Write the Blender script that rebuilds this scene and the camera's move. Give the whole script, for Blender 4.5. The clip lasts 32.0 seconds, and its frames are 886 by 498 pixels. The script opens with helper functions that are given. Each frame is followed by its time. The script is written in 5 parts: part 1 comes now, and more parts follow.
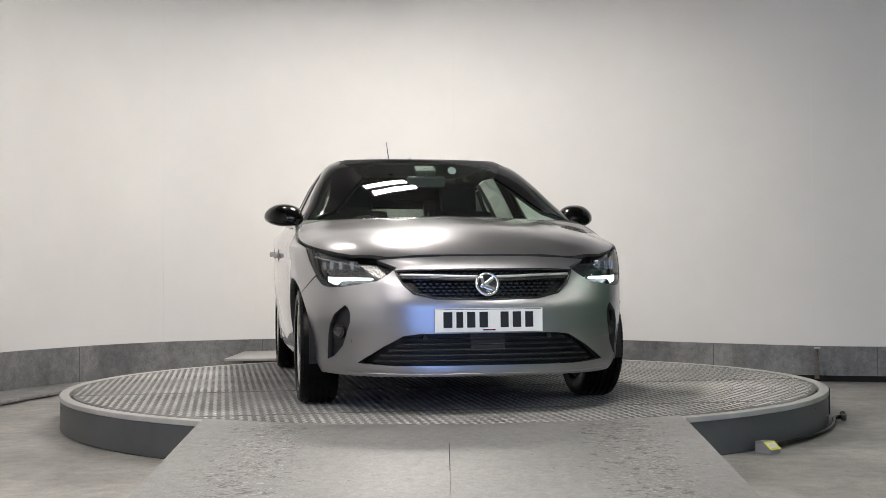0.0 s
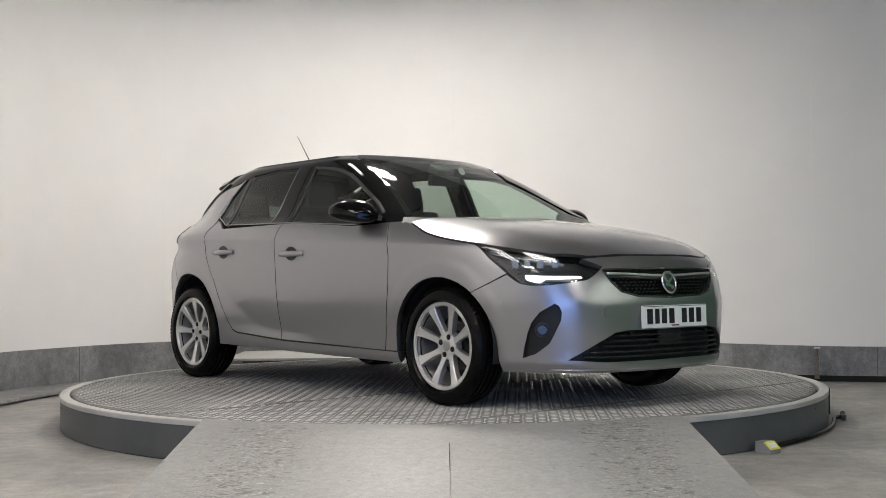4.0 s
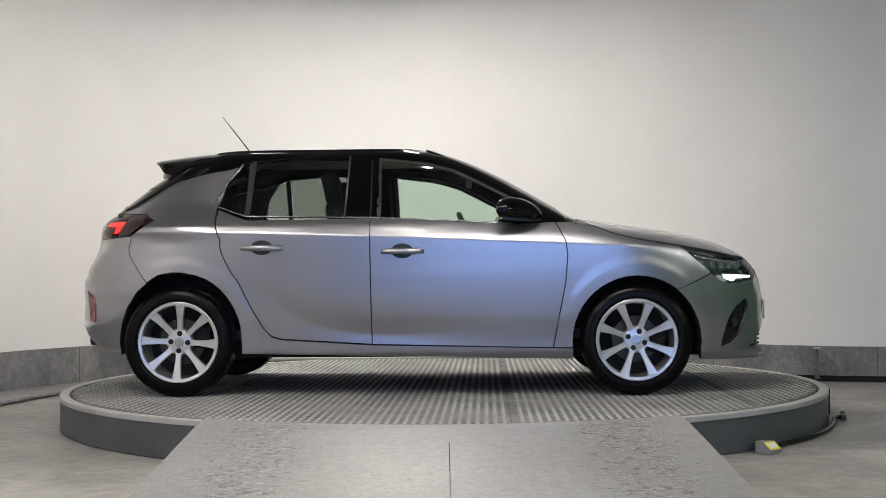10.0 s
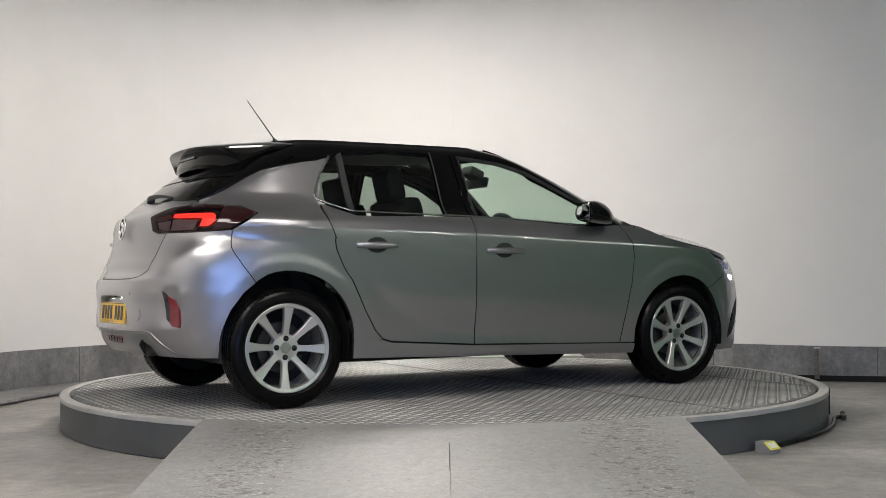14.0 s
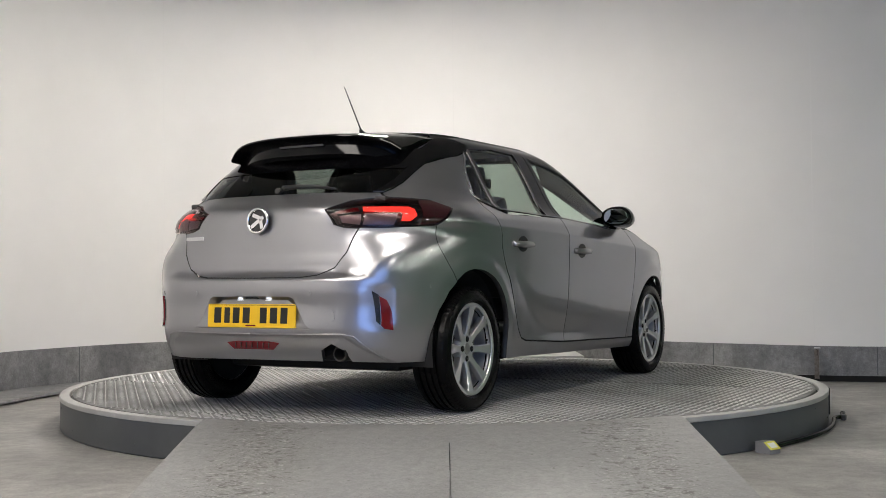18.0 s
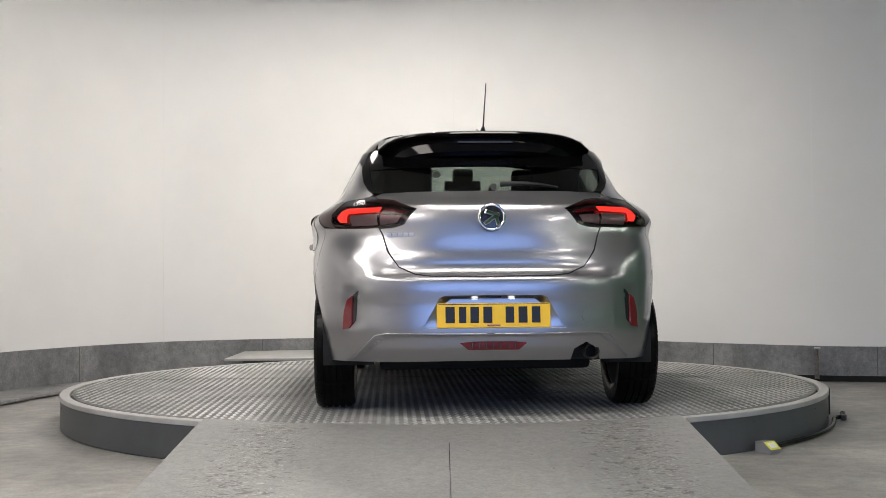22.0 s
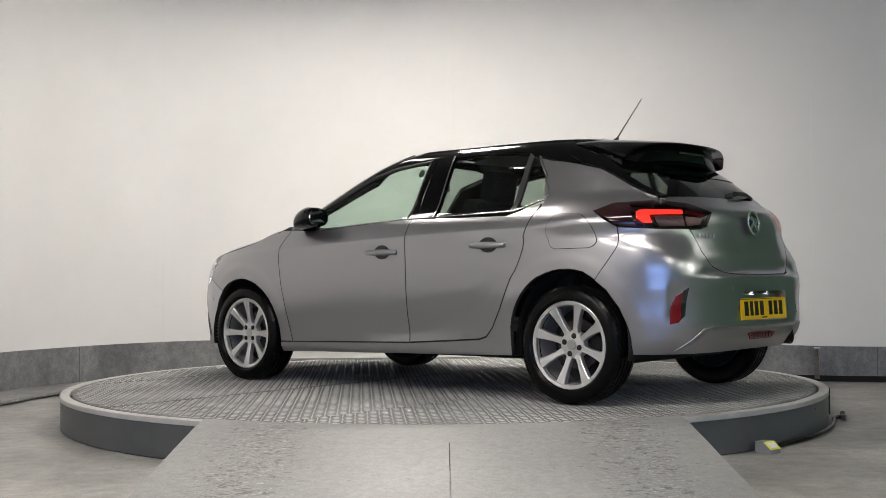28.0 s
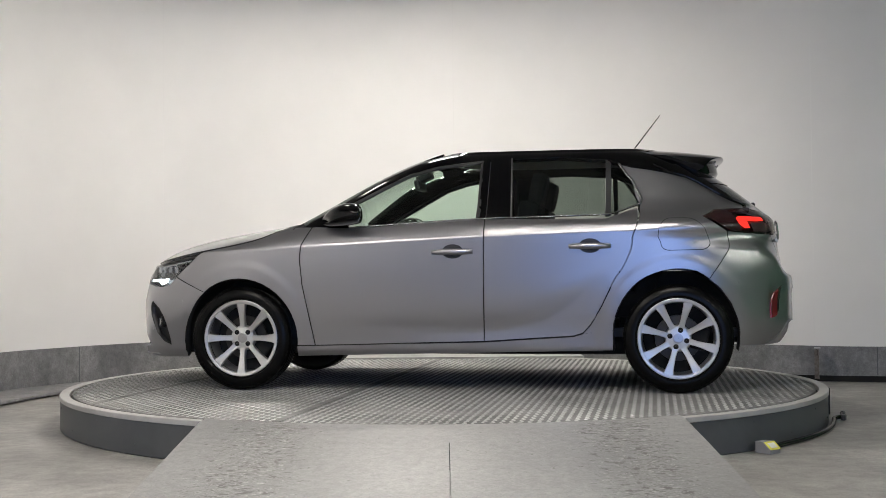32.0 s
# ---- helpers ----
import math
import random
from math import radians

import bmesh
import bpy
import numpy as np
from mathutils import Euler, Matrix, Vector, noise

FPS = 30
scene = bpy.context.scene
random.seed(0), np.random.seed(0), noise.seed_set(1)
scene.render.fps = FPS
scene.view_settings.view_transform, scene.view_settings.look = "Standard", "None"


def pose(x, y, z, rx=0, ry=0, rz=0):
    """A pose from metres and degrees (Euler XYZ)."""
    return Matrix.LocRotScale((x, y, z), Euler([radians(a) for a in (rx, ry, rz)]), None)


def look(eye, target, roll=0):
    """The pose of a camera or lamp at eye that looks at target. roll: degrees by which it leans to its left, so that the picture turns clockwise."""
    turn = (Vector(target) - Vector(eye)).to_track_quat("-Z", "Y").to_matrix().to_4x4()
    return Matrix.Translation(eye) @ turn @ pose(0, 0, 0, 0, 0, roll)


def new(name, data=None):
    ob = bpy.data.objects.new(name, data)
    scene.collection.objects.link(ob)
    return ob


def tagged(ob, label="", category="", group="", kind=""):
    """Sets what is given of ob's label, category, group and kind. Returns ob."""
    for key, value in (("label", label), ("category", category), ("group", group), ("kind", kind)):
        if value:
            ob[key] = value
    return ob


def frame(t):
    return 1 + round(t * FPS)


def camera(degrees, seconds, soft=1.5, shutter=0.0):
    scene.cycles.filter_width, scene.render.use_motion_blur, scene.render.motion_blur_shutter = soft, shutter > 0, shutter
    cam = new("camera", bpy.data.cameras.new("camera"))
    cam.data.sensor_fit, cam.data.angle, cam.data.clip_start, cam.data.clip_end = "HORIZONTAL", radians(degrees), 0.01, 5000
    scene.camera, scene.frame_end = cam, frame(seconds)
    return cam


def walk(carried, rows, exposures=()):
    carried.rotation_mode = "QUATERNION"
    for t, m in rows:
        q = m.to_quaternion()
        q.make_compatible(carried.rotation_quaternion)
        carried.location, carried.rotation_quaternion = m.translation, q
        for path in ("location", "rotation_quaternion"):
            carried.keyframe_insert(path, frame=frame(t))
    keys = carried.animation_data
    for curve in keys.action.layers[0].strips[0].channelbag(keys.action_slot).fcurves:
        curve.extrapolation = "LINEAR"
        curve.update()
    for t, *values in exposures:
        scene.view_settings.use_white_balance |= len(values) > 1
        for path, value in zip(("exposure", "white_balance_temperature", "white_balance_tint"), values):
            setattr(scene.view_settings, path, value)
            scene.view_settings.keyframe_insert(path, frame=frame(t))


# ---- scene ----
# the camera stands still on a tripod in front of the turntable
EYE = (0.0, -7.539, 0.8475)
cam = camera(40.83, 32.0, soft=0.5)
STAND = look(EYE, (0.0, -6.539, 0.87186), -0.442)
walk(cam, [(0, STAND), (32, STAND)])

PLATE_Z = 0.195          # top of the turntable above the floor
PLATE_R, RIM_R = 2.242, 2.314

# ---- light ----
world = bpy.data.worlds.new("world")
scene.world = world
world.use_nodes = True
world.node_tree.nodes["Background"].inputs[0].default_value = (0.02, 0.022, 0.025, 1)
world.node_tree.nodes["Background"].inputs[1].default_value = 0.2
scene.view_settings.exposure = 0.0
PANEL_GLOW, WASH_GLOW = 315.0, 22.0

# ---- materials ----


def material(name, colour=(0.5, 0.5, 0.5), rough=0.5, metal=0.0, coat=0.0, glow=0.0, glow_colour=None):
    m = bpy.data.materials.new(name)
    m.use_nodes = True
    b = m.node_tree.nodes["Principled BSDF"]
    b.inputs["Base Color"].default_value = (*colour, 1)
    b.inputs["Roughness"].default_value = rough
    b.inputs["Metallic"].default_value = metal
    b.inputs["Coat Weight"].default_value = coat
    b.inputs["Coat Roughness"].default_value = 0.03
    if glow:
        b.inputs["Emission Color"].default_value = (*(glow_colour or colour), 1)
        b.inputs["Emission Strength"].default_value = glow
    return m


def node(m, kind, **values):
    n = m.node_tree.nodes.new(kind)
    for key, value in values.items():
        n.inputs[key].default_value = value
    return n


def link(m, a, out, b, into):
    m.node_tree.links.new(a.outputs[out], b.inputs[into])


def bsdf(m):
    return m.node_tree.nodes["Principled BSDF"]


def varied(m, low, high, scale=4.0, detail=6.0, rough=None, bump=0.0, bump_scale=60.0, stretch=(1, 1, 1), contrast=(0.35, 0.65), bump_distance=0.002):
    """Colour drifts between low and high, with fine relief."""
    co = node(m, "ShaderNodeTexCoord")
    mp = node(m, "ShaderNodeMapping")
    mp.inputs["Scale"].default_value = stretch
    link(m, co, "Object", mp, "Vector")
    n1 = node(m, "ShaderNodeTexNoise", Scale=scale, Detail=detail, Roughness=0.62)
    link(m, mp, "Vector", n1, "Vector")
    ramp = node(m, "ShaderNodeValToRGB")
    e = ramp.color_ramp.elements
    e[0].position, e[1].position = contrast
    e[0].color, e[1].color = (*low, 1), (*high, 1)
    link(m, n1, "Fac", ramp, "Fac")
    link(m, ramp, "Color", bsdf(m), "Base Color")
    if rough:
        mr = node(m, "ShaderNodeMapRange")
        mr.inputs["To Min"].default_value, mr.inputs["To Max"].default_value = rough
        link(m, n1, "Fac", mr, "Value")
        link(m, mr, "Result", bsdf(m), "Roughness")
    if bump:
        n2 = node(m, "ShaderNodeTexNoise", Scale=bump_scale, Detail=5.0)
        link(m, mp, "Vector", n2, "Vector")
        bp = node(m, "ShaderNodeBump", Strength=bump, Distance=bump_distance)
        link(m, n2, "Fac", bp, "Height")
        link(m, bp, "Normal", bsdf(m), "Normal")
    return ramp, n1


WALL = material("white_wall_paint", (0.74, 0.725, 0.70), 0.75)
varied(WALL, (0.78, 0.765, 0.745), (0.83, 0.815, 0.795), 0.7, 4, bump=0.15, bump_scale=90)
SKIRT = material("grey_skirting_paint", (0.2, 0.2, 0.2), 0.55)
varied(SKIRT, (0.14, 0.14, 0.145), (0.26, 0.26, 0.26), 2.4, 10, stretch=(1, 1, 0.35), rough=(0.45, 0.65), bump=0.2, bump_scale=40)
CONCRETE = material("grey_painted_concrete", (0.3, 0.29, 0.28), 0.5)
varied(CONCRETE, (0.185, 0.18, 0.168), (0.335, 0.327, 0.31), 1.9, 14, rough=(0.32, 0.6), bump=0.35, bump_scale=30, contrast=(0.38, 0.64))
RAMP = material("scuffed_grey_ramp_paint", (0.26, 0.26, 0.255), 0.45)
varied(RAMP, (0.205, 0.205, 0.202), (0.265, 0.265, 0.26), 1.1, 8, rough=(0.34, 0.55), bump=0.25, bump_scale=45)


def scuffs(m, tones=((0.085, 0.08, 0.075), (0.42, 0.42, 0.41), (0.12, 0.115, 0.11)), reach=0.10):
    """Chips, tyre marks and pale scratches over the paint, strongest in the two wheel tracks."""
    base = bsdf(m).inputs["Base Color"].links[0].from_socket
    co = node(m, "ShaderNodeTexCoord")
    sep = node(m, "ShaderNodeSeparateXYZ")
    link(m, co, "Object", sep, "Vector")
    ab = node(m, "ShaderNodeMath")
    ab.operation = "ABSOLUTE"
    link(m, sep, "X", ab, 0)
    gap = node(m, "ShaderNodeMath")
    gap.operation = "SUBTRACT"
    gap.inputs[1].default_value = 0.76
    link(m, ab, "Value", gap, 0)
    off = node(m, "ShaderNodeMath")
    off.operation = "ABSOLUTE"
    link(m, gap, "Value", off, 0)
    track = node(m, "ShaderNodeMapRange")
    track.interpolation_type = "SMOOTHSTEP"
    for key, value in (("From Min", 0.34), ("From Max", 0.06), ("To Min", 0.0), ("To Max", reach)):
        track.inputs[key].default_value = value
    link(m, off, "Value", track, "Value")
    previous = base
    for stretch, scale, lo, tone, seed in (((0.6, 1, 1), 34.0, 0.665, tones[0], 0.0), ((0.55, 1, 1), 62.0, 0.685, tones[1], 7.0), ((0.7, 1, 1), 95.0, 0.655, tones[2], 3.0), ((1, 1, 1), 12.0, 0.70, tones[0], 5.0)):
        mp = node(m, "ShaderNodeMapping")
        mp.inputs["Scale"].default_value = stretch
        mp.inputs["Location"].default_value = (seed, seed * 0.7, 0)
        link(m, co, "Object", mp, "Vector")
        n = node(m, "ShaderNodeTexNoise", Scale=scale, Detail=4.0, Roughness=0.7)
        link(m, mp, "Vector", n, "Vector")
        add = node(m, "ShaderNodeMath")
        add.operation = "ADD"
        link(m, n, "Fac", add, 0)
        link(m, track, "Result", add, 1)
        cut = node(m, "ShaderNodeMapRange")
        for key, value in (("From Min", lo), ("From Max", lo + 0.03)):
            cut.inputs[key].default_value = value
        link(m, add, "Value", cut, "Value")
        mix = node(m, "ShaderNodeMix")
        mix.data_type = "RGBA"
        m.node_tree.links.new(cut.outputs["Result"], mix.inputs["Factor"])
        m.node_tree.links.new(previous, mix.inputs["A"])
        mix.inputs["B"].default_value = (*tone, 1)
        previous = mix.outputs["Result"]
    m.node_tree.links.new(previous, bsdf(m).inputs["Base Color"])


def grain(m, amount, scales=(55.0, 260.0)):
    """Fine speckle over the paint, at two sizes."""
    previous = bsdf(m).inputs["Base Color"].links[0].from_socket
    co = node(m, "ShaderNodeTexCoord")
    for scale in scales:
        n = node(m, "ShaderNodeTexNoise", Scale=scale, Detail=3.0, Roughness=0.7)
        link(m, co, "Object", n, "Vector")
        mr = node(m, "ShaderNodeMapRange")
        for key, value in (("From Min", 0.3), ("From Max", 0.7), ("To Min", 1 - amount), ("To Max", 1 + amount)):
            mr.inputs[key].default_value = value
        link(m, n, "Fac", mr, "Value")
        mix = node(m, "ShaderNodeVectorMath")
        mix.operation = "MULTIPLY"
        m.node_tree.links.new(previous, mix.inputs[0])
        m.node_tree.links.new(mr.outputs["Result"], mix.inputs[1])
        previous = mix.outputs["Vector"]
    m.node_tree.links.new(previous, bsdf(m).inputs["Base Color"])


grain(RAMP, 0.14, (26.0, 90.0, 260.0))
grain(CONCRETE, 0.22, (11.0, 85.0, 240.0))
grain(SKIRT, 0.20, (5.0, 22.0, 90.0))
scuffs(RAMP)
scuffs(CONCRETE, ((0.11, 0.105, 0.10), (0.44, 0.43, 0.41), (0.12, 0.11, 0.10)), 0.03)
scuffs(SKIRT, ((0.13, 0.13, 0.13), (0.34, 0.34, 0.34), (0.12, 0.12, 0.12)), 0.01)
SIDE = material("dark_grey_painted_steel", (0.075, 0.08, 0.085), 0.4)
varied(SIDE, (0.065, 0.07, 0.075), (0.09, 0.095, 0.1), 3, 6, rough=(0.32, 0.5))
RIM = material("pale_grey_painted_rim", (0.40, 0.40, 0.39), 0.4)
varied(RIM, (0.34, 0.34, 0.33), (0.45, 0.45, 0.44), 5, 7, rough=(0.3, 0.5))
TREAD = material("worn_aluminium_tread", (0.2, 0.2, 0.2), 0.5, 0.0)
bsdf(TREAD).inputs["Specular IOR Level"].default_value = 0.0
varied(TREAD, (0.15, 0.15, 0.147), (0.27, 0.27, 0.265), 2.2, 9, rough=(0.45, 0.62))
TREAD_TOP = material("polished_tread_bars", (0.6, 0.6, 0.59), 0.25, 0.35)
bsdf(TREAD_TOP).inputs["Specular IOR Level"].default_value = 0.1
varied(TREAD_TOP, (0.30, 0.30, 0.295), (0.52, 0.52, 0.51), 1.3, 9, rough=(0.24, 0.42))
CEIL = material("grey_ceiling", (0.30, 0.30, 0.29), 0.8)
varied(CEIL, (0.26, 0.26, 0.25), (0.34, 0.34, 0.33), 0.8, 4)
DARKWALL = material("dark_green_wall_paint", (0.05, 0.13, 0.08), 0.7)
varied(DARKWALL, (0.06, 0.15, 0.092), (0.09, 0.20, 0.13), 1.2, 5)
LAMP = material("white_diffuser", (0.9, 0.9, 0.88), 0.5, glow=PANEL_GLOW, glow_colour=(1.0, 0.94, 0.87))
LAMP_SOFT = material("white_wash_and_fill_diffuser", (0.9, 0.9, 0.88), 0.5, glow=WASH_GLOW, glow_colour=(1.0, 0.935, 0.865))
FILL_DIM = material("pale_fill_panel_diffuser", (0.9, 0.9, 0.88), 0.5, glow=9.5, glow_colour=(1.0, 0.935, 0.865))
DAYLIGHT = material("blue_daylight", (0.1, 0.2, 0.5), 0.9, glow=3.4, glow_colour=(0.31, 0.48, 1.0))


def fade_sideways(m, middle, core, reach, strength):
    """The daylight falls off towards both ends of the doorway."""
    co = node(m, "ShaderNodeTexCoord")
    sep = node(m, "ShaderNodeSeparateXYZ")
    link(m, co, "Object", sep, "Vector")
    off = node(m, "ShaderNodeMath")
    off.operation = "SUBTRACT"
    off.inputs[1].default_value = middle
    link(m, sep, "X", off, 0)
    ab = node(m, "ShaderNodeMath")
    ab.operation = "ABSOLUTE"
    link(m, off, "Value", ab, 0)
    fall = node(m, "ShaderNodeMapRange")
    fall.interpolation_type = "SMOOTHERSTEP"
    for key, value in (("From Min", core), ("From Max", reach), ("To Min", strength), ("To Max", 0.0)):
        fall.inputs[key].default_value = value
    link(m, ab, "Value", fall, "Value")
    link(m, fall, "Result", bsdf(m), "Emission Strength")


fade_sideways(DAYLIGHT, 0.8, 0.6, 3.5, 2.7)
HOUSING = material("white_enamelled_housing", (0.7, 0.7, 0.7), 0.4)

PAINT = material("silver_grey_metallic_paint", (0.375, 0.373, 0.393), 0.29, 0.94, 1.0)
BLACK = material("gloss_black_paint", (0.002, 0.002, 0.0024), 0.07, 0.0, 0.0)
bsdf(BLACK).inputs["Specular IOR Level"].default_value = 0.28
PLASTIC = material("black_plastic", (0.012, 0.012, 0.013), 0.45)
# black of the underside; also painted shade in gaps, holes and behind spokes
SHADOW = material("black_underseal_and_shade", (0.006, 0.006, 0.006), 0.8)
RUBBER = material("black_tyre_rubber", (0.004, 0.004, 0.004), 0.24)
bsdf(RUBBER).inputs["Specular IOR Level"].default_value = 0.12
ALLOY = material("silver_alloy", (0.62, 0.62, 0.615), 0.34, 0.8, 0.4)
STEEL = material("brushed_steel", (0.45, 0.45, 0.45), 0.3, 1.0)
DISC = material("worn_brake_steel", (0.075, 0.07, 0.065), 0.5, 0.8)
CHROME = material("chrome", (0.85, 0.85, 0.86), 0.06, 1.0)
MIRROR = material("tinted_mirror", (0.42, 0.44, 0.46), 0.02, 1.0)
SATIN = material("satin_grey_trim", (0.055, 0.055, 0.058), 0.32, 0.5)
DARK_CHROME = material("satin_dark_chrome", (0.36, 0.36, 0.37), 0.24, 1.0)
CLOTH = material("dark_grey_seat_cloth", (0.009, 0.009, 0.010), 0.85)
TRIM = material("dark_interior_plastic", (0.035, 0.035, 0.036), 0.55)
PALE_TRIM = material("pale_grey_headlining", (0.42, 0.41, 0.40), 0.8)


def glass(name, colour, rough=0.0, facing=0.06):
    """Thin car glass: mirror-like by Fresnel, tinted straight through."""
    m = bpy.data.materials.new(name)
    m.use_nodes = True
    t = m.node_tree
    t.nodes.remove(t.nodes["Principled BSDF"])
    clear = node(m, "ShaderNodeBsdfTransparent")
    clear.inputs["Color"].default_value = (*colour, 1)
    gloss = node(m, "ShaderNodeBsdfGlossy")
    gloss.inputs["Roughness"].default_value = rough
    lw = node(m, "ShaderNodeLayerWeight", Blend=0.5)
    power = node(m, "ShaderNodeMath")
    power.operation = "POWER"
    power.inputs[1].default_value = 5.0
    link(m, lw, "Facing", power, 0)
    fr = node(m, "ShaderNodeMath")
    fr.operation = "MULTIPLY_ADD"
    fr.inputs[1].default_value, fr.inputs[2].default_value = 0.98 - facing, facing
    link(m, power, "Value", fr, 0)
    mix = node(m, "ShaderNodeMixShader")
    link(m, fr, "Value", mix, "Fac")
    t.links.new(clear.outputs[0], mix.inputs[1])
    t.links.new(gloss.outputs[0], mix.inputs[2])
    t.links.new(mix.outputs[0], t.nodes["Material Output"].inputs["Surface"])
    return m


GLASS = glass("green_tinted_glass", (0.76, 0.87, 0.80))
PRIVACY = glass("dark_privacy_glass", (0.42, 0.47, 0.44))
REAR_TINT = glass("dark_rear_glass", (0.27, 0.30, 0.285))
LENS = glass("clear_lamp_lens", (0.9, 0.92, 0.93))

# ---- mesh helpers ----


def mesh_object(name, verts, faces, mat, parent=None, label="", smooth=True):
    me = bpy.data.meshes.new(name)
    me.from_pydata([tuple(v) for v in verts], [], faces)
    me.materials.append(mat)
    if smooth:
        me.polygons.foreach_set("use_smooth", [True] * len(me.polygons))
    me.update()
    ob = new(name, me)
    ob.parent = parent
    if label:
        ob["label"] = label
    return ob


def part(name, bm, mat, parent=None, label="", smooth=False):
    bmesh.ops.recalc_face_normals(bm, faces=bm.faces[:])
    me = bpy.data.meshes.new(name)
    bm.to_mesh(me)
    bm.free()
    me.materials.append(mat)
    if smooth:
        me.polygons.foreach_set("use_smooth", [True] * len(me.polygons))
    ob = new(name, me)
    ob.parent = parent
    if label:
        ob["label"] = label
    return ob


def sharpen(ob, degrees=30):
    """Smooth shading that keeps edges above the angle crisp."""
    me = ob.data
    me.polygons.foreach_set("use_smooth", [True] * len(me.polygons))
    me.set_sharp_from_angle(angle=radians(degrees))
    return ob


def box(bm, size, at=(0, 0, 0), turn=(0, 0, 0), bevel=0.0):
    got = bmesh.ops.create_cube(bm, size=1.0, matrix=pose(*at, *turn) @ Matrix.Diagonal((*size, 1)))
    if bevel:
        edges = list({e for v in got["verts"] for e in v.link_edges})
        bmesh.ops.bevel(bm, geom=edges, offset=bevel, segments=2, affect="EDGES", profile=0.6)
    return bm


def tube(bm, a, b, r, r2=None, n=12):
    a, b = Vector(a), Vector(b)
    d = b - a
    m = Matrix.Translation((a + b) / 2) @ d.to_track_quat("Z", "Y").to_matrix().to_4x4()
    bmesh.ops.create_cone(bm, cap_ends=True, segments=n, radius1=r, radius2=r if r2 is None else r2, depth=d.length, matrix=m)
    return bm


def lathe(profile, n=48, axis="y"):
    """A turned solid: profile of (radius, along)."""
    verts, faces = [], []
    k = len(profile)
    for i in range(n):
        a = 2 * math.pi * i / n
        for r, h in profile:
            p = (r * math.cos(a), h, r * math.sin(a)) if axis == "y" else (r * math.cos(a), r * math.sin(a), h)
            verts.append(p)
    for i in range(n):
        j = (i + 1) % n
        for q in range(k - 1):
            f = (i * k + q, i * k + q + 1, j * k + q + 1, j * k + q)
            faces.append(f if axis == "z" else f[::-1])
    return verts, faces


def curve(xs, ys):
    """A smooth function through a few points (monotone cubic)."""
    xs, ys = np.array(xs, float), np.array(ys, float)
    h, d = np.diff(xs), np.diff(ys) / np.diff(xs)
    m = np.zeros(len(xs))
    m[0], m[-1] = d[0], d[-1]
    for i in range(1, len(xs) - 1):
        if d[i - 1] * d[i] > 0:
            w1, w2 = 2 * h[i] + h[i - 1], h[i] + 2 * h[i - 1]
            m[i] = (w1 + w2) / (w1 / d[i - 1] + w2 / d[i])

    def f(x):
        x = min(max(x, xs[0]), xs[-1])
        i = min(int(np.searchsorted(xs, x, "right")) - 1, len(xs) - 2)
        t = (x - xs[i]) / h[i]
        return float((1 + 2 * t) * (1 - t) ** 2 * ys[i] + t * (1 - t) ** 2 * h[i] * m[i] + t * t * (3 - 2 * t) * ys[i + 1] + t * t * (t - 1) * h[i] * m[i + 1])
    return f


# ---- the studio ----
# back wall in plan: an arc behind the turntable that runs out to the sides
WALL_PLAN = [(-3.2, -9.5), (-3.55, -6.0), (-3.62, -2.0), (-3.55, 0.2), (-3.34, 1.35), (-3.07, 1.95), (-2.74, 2.45), (-2.35, 2.82), (-1.9, 3.02), (-1.3, 3.2),
             (-0.5, 3.3), (0.4, 3.22), (1.2, 3.0), (1.7, 2.72), (2.05, 2.5), (2.45, 2.26), (2.85, 2.06), (3.2, 1.93), (3.6, 1.82), (4.6, 1.5)]
WALL_TOP = 4.1


def smooth_plan(points, per=6):
    """Catmull-Rom through the plan's corners."""
    p = [Vector(q) for q in points]
    p = [2 * p[0] - p[1]] + p + [2 * p[-1] - p[-2]]
    out = []
    for i in range(1, len(p) - 2):
        for k in range(per):
            t = k / per
            a, b, c, d = p[i - 1:i + 3]
            out.append(0.5 * (2 * b + (c - a) * t + (2 * a - 5 * b + 4 * c - d) * t * t + (3 * b - a - 3 * c + d) * t ** 3))
    return out + [p[-2]]


def skirt_top(x):
    return PLATE_Z + 0.12 - 0.035 * min(max(x / 3.2, 0), 1)


def ribbon(name, plan, low, high, thick, mat, label=""):
    """An upright sheet with thickness along a plan; low and high are functions of x."""
    verts, faces = [], []
    n = len(plan)
    for i, p in enumerate(plan):
        a, b = plan[max(i - 1, 0)], plan[min(i + 1, n - 1)]
        t = (b - a).normalized()
        back = Vector((-t.y, t.x)) * thick
        lo, hi = low(p.x), high(p.x)
        verts += [(p.x, p.y, lo), (p.x, p.y, hi), (p.x + back.x, p.y + back.y, hi), (p.x + back.x, p.y + back.y, lo)]
    for i in range(n - 1):
        a, b = 4 * i, 4 * i + 4
        for q in range(4):
            r = (q + 1) % 4
            faces.append((a + q, b + q, b + r, a + r))
    faces += [(0, 1, 2, 3), tuple(4 * (n - 1) + q for q in (3, 2, 1, 0))]
    ob = mesh_object(name, verts, faces, mat)
    sharpen(ob, 40)
    return tagged(ob, label, kind="structure")


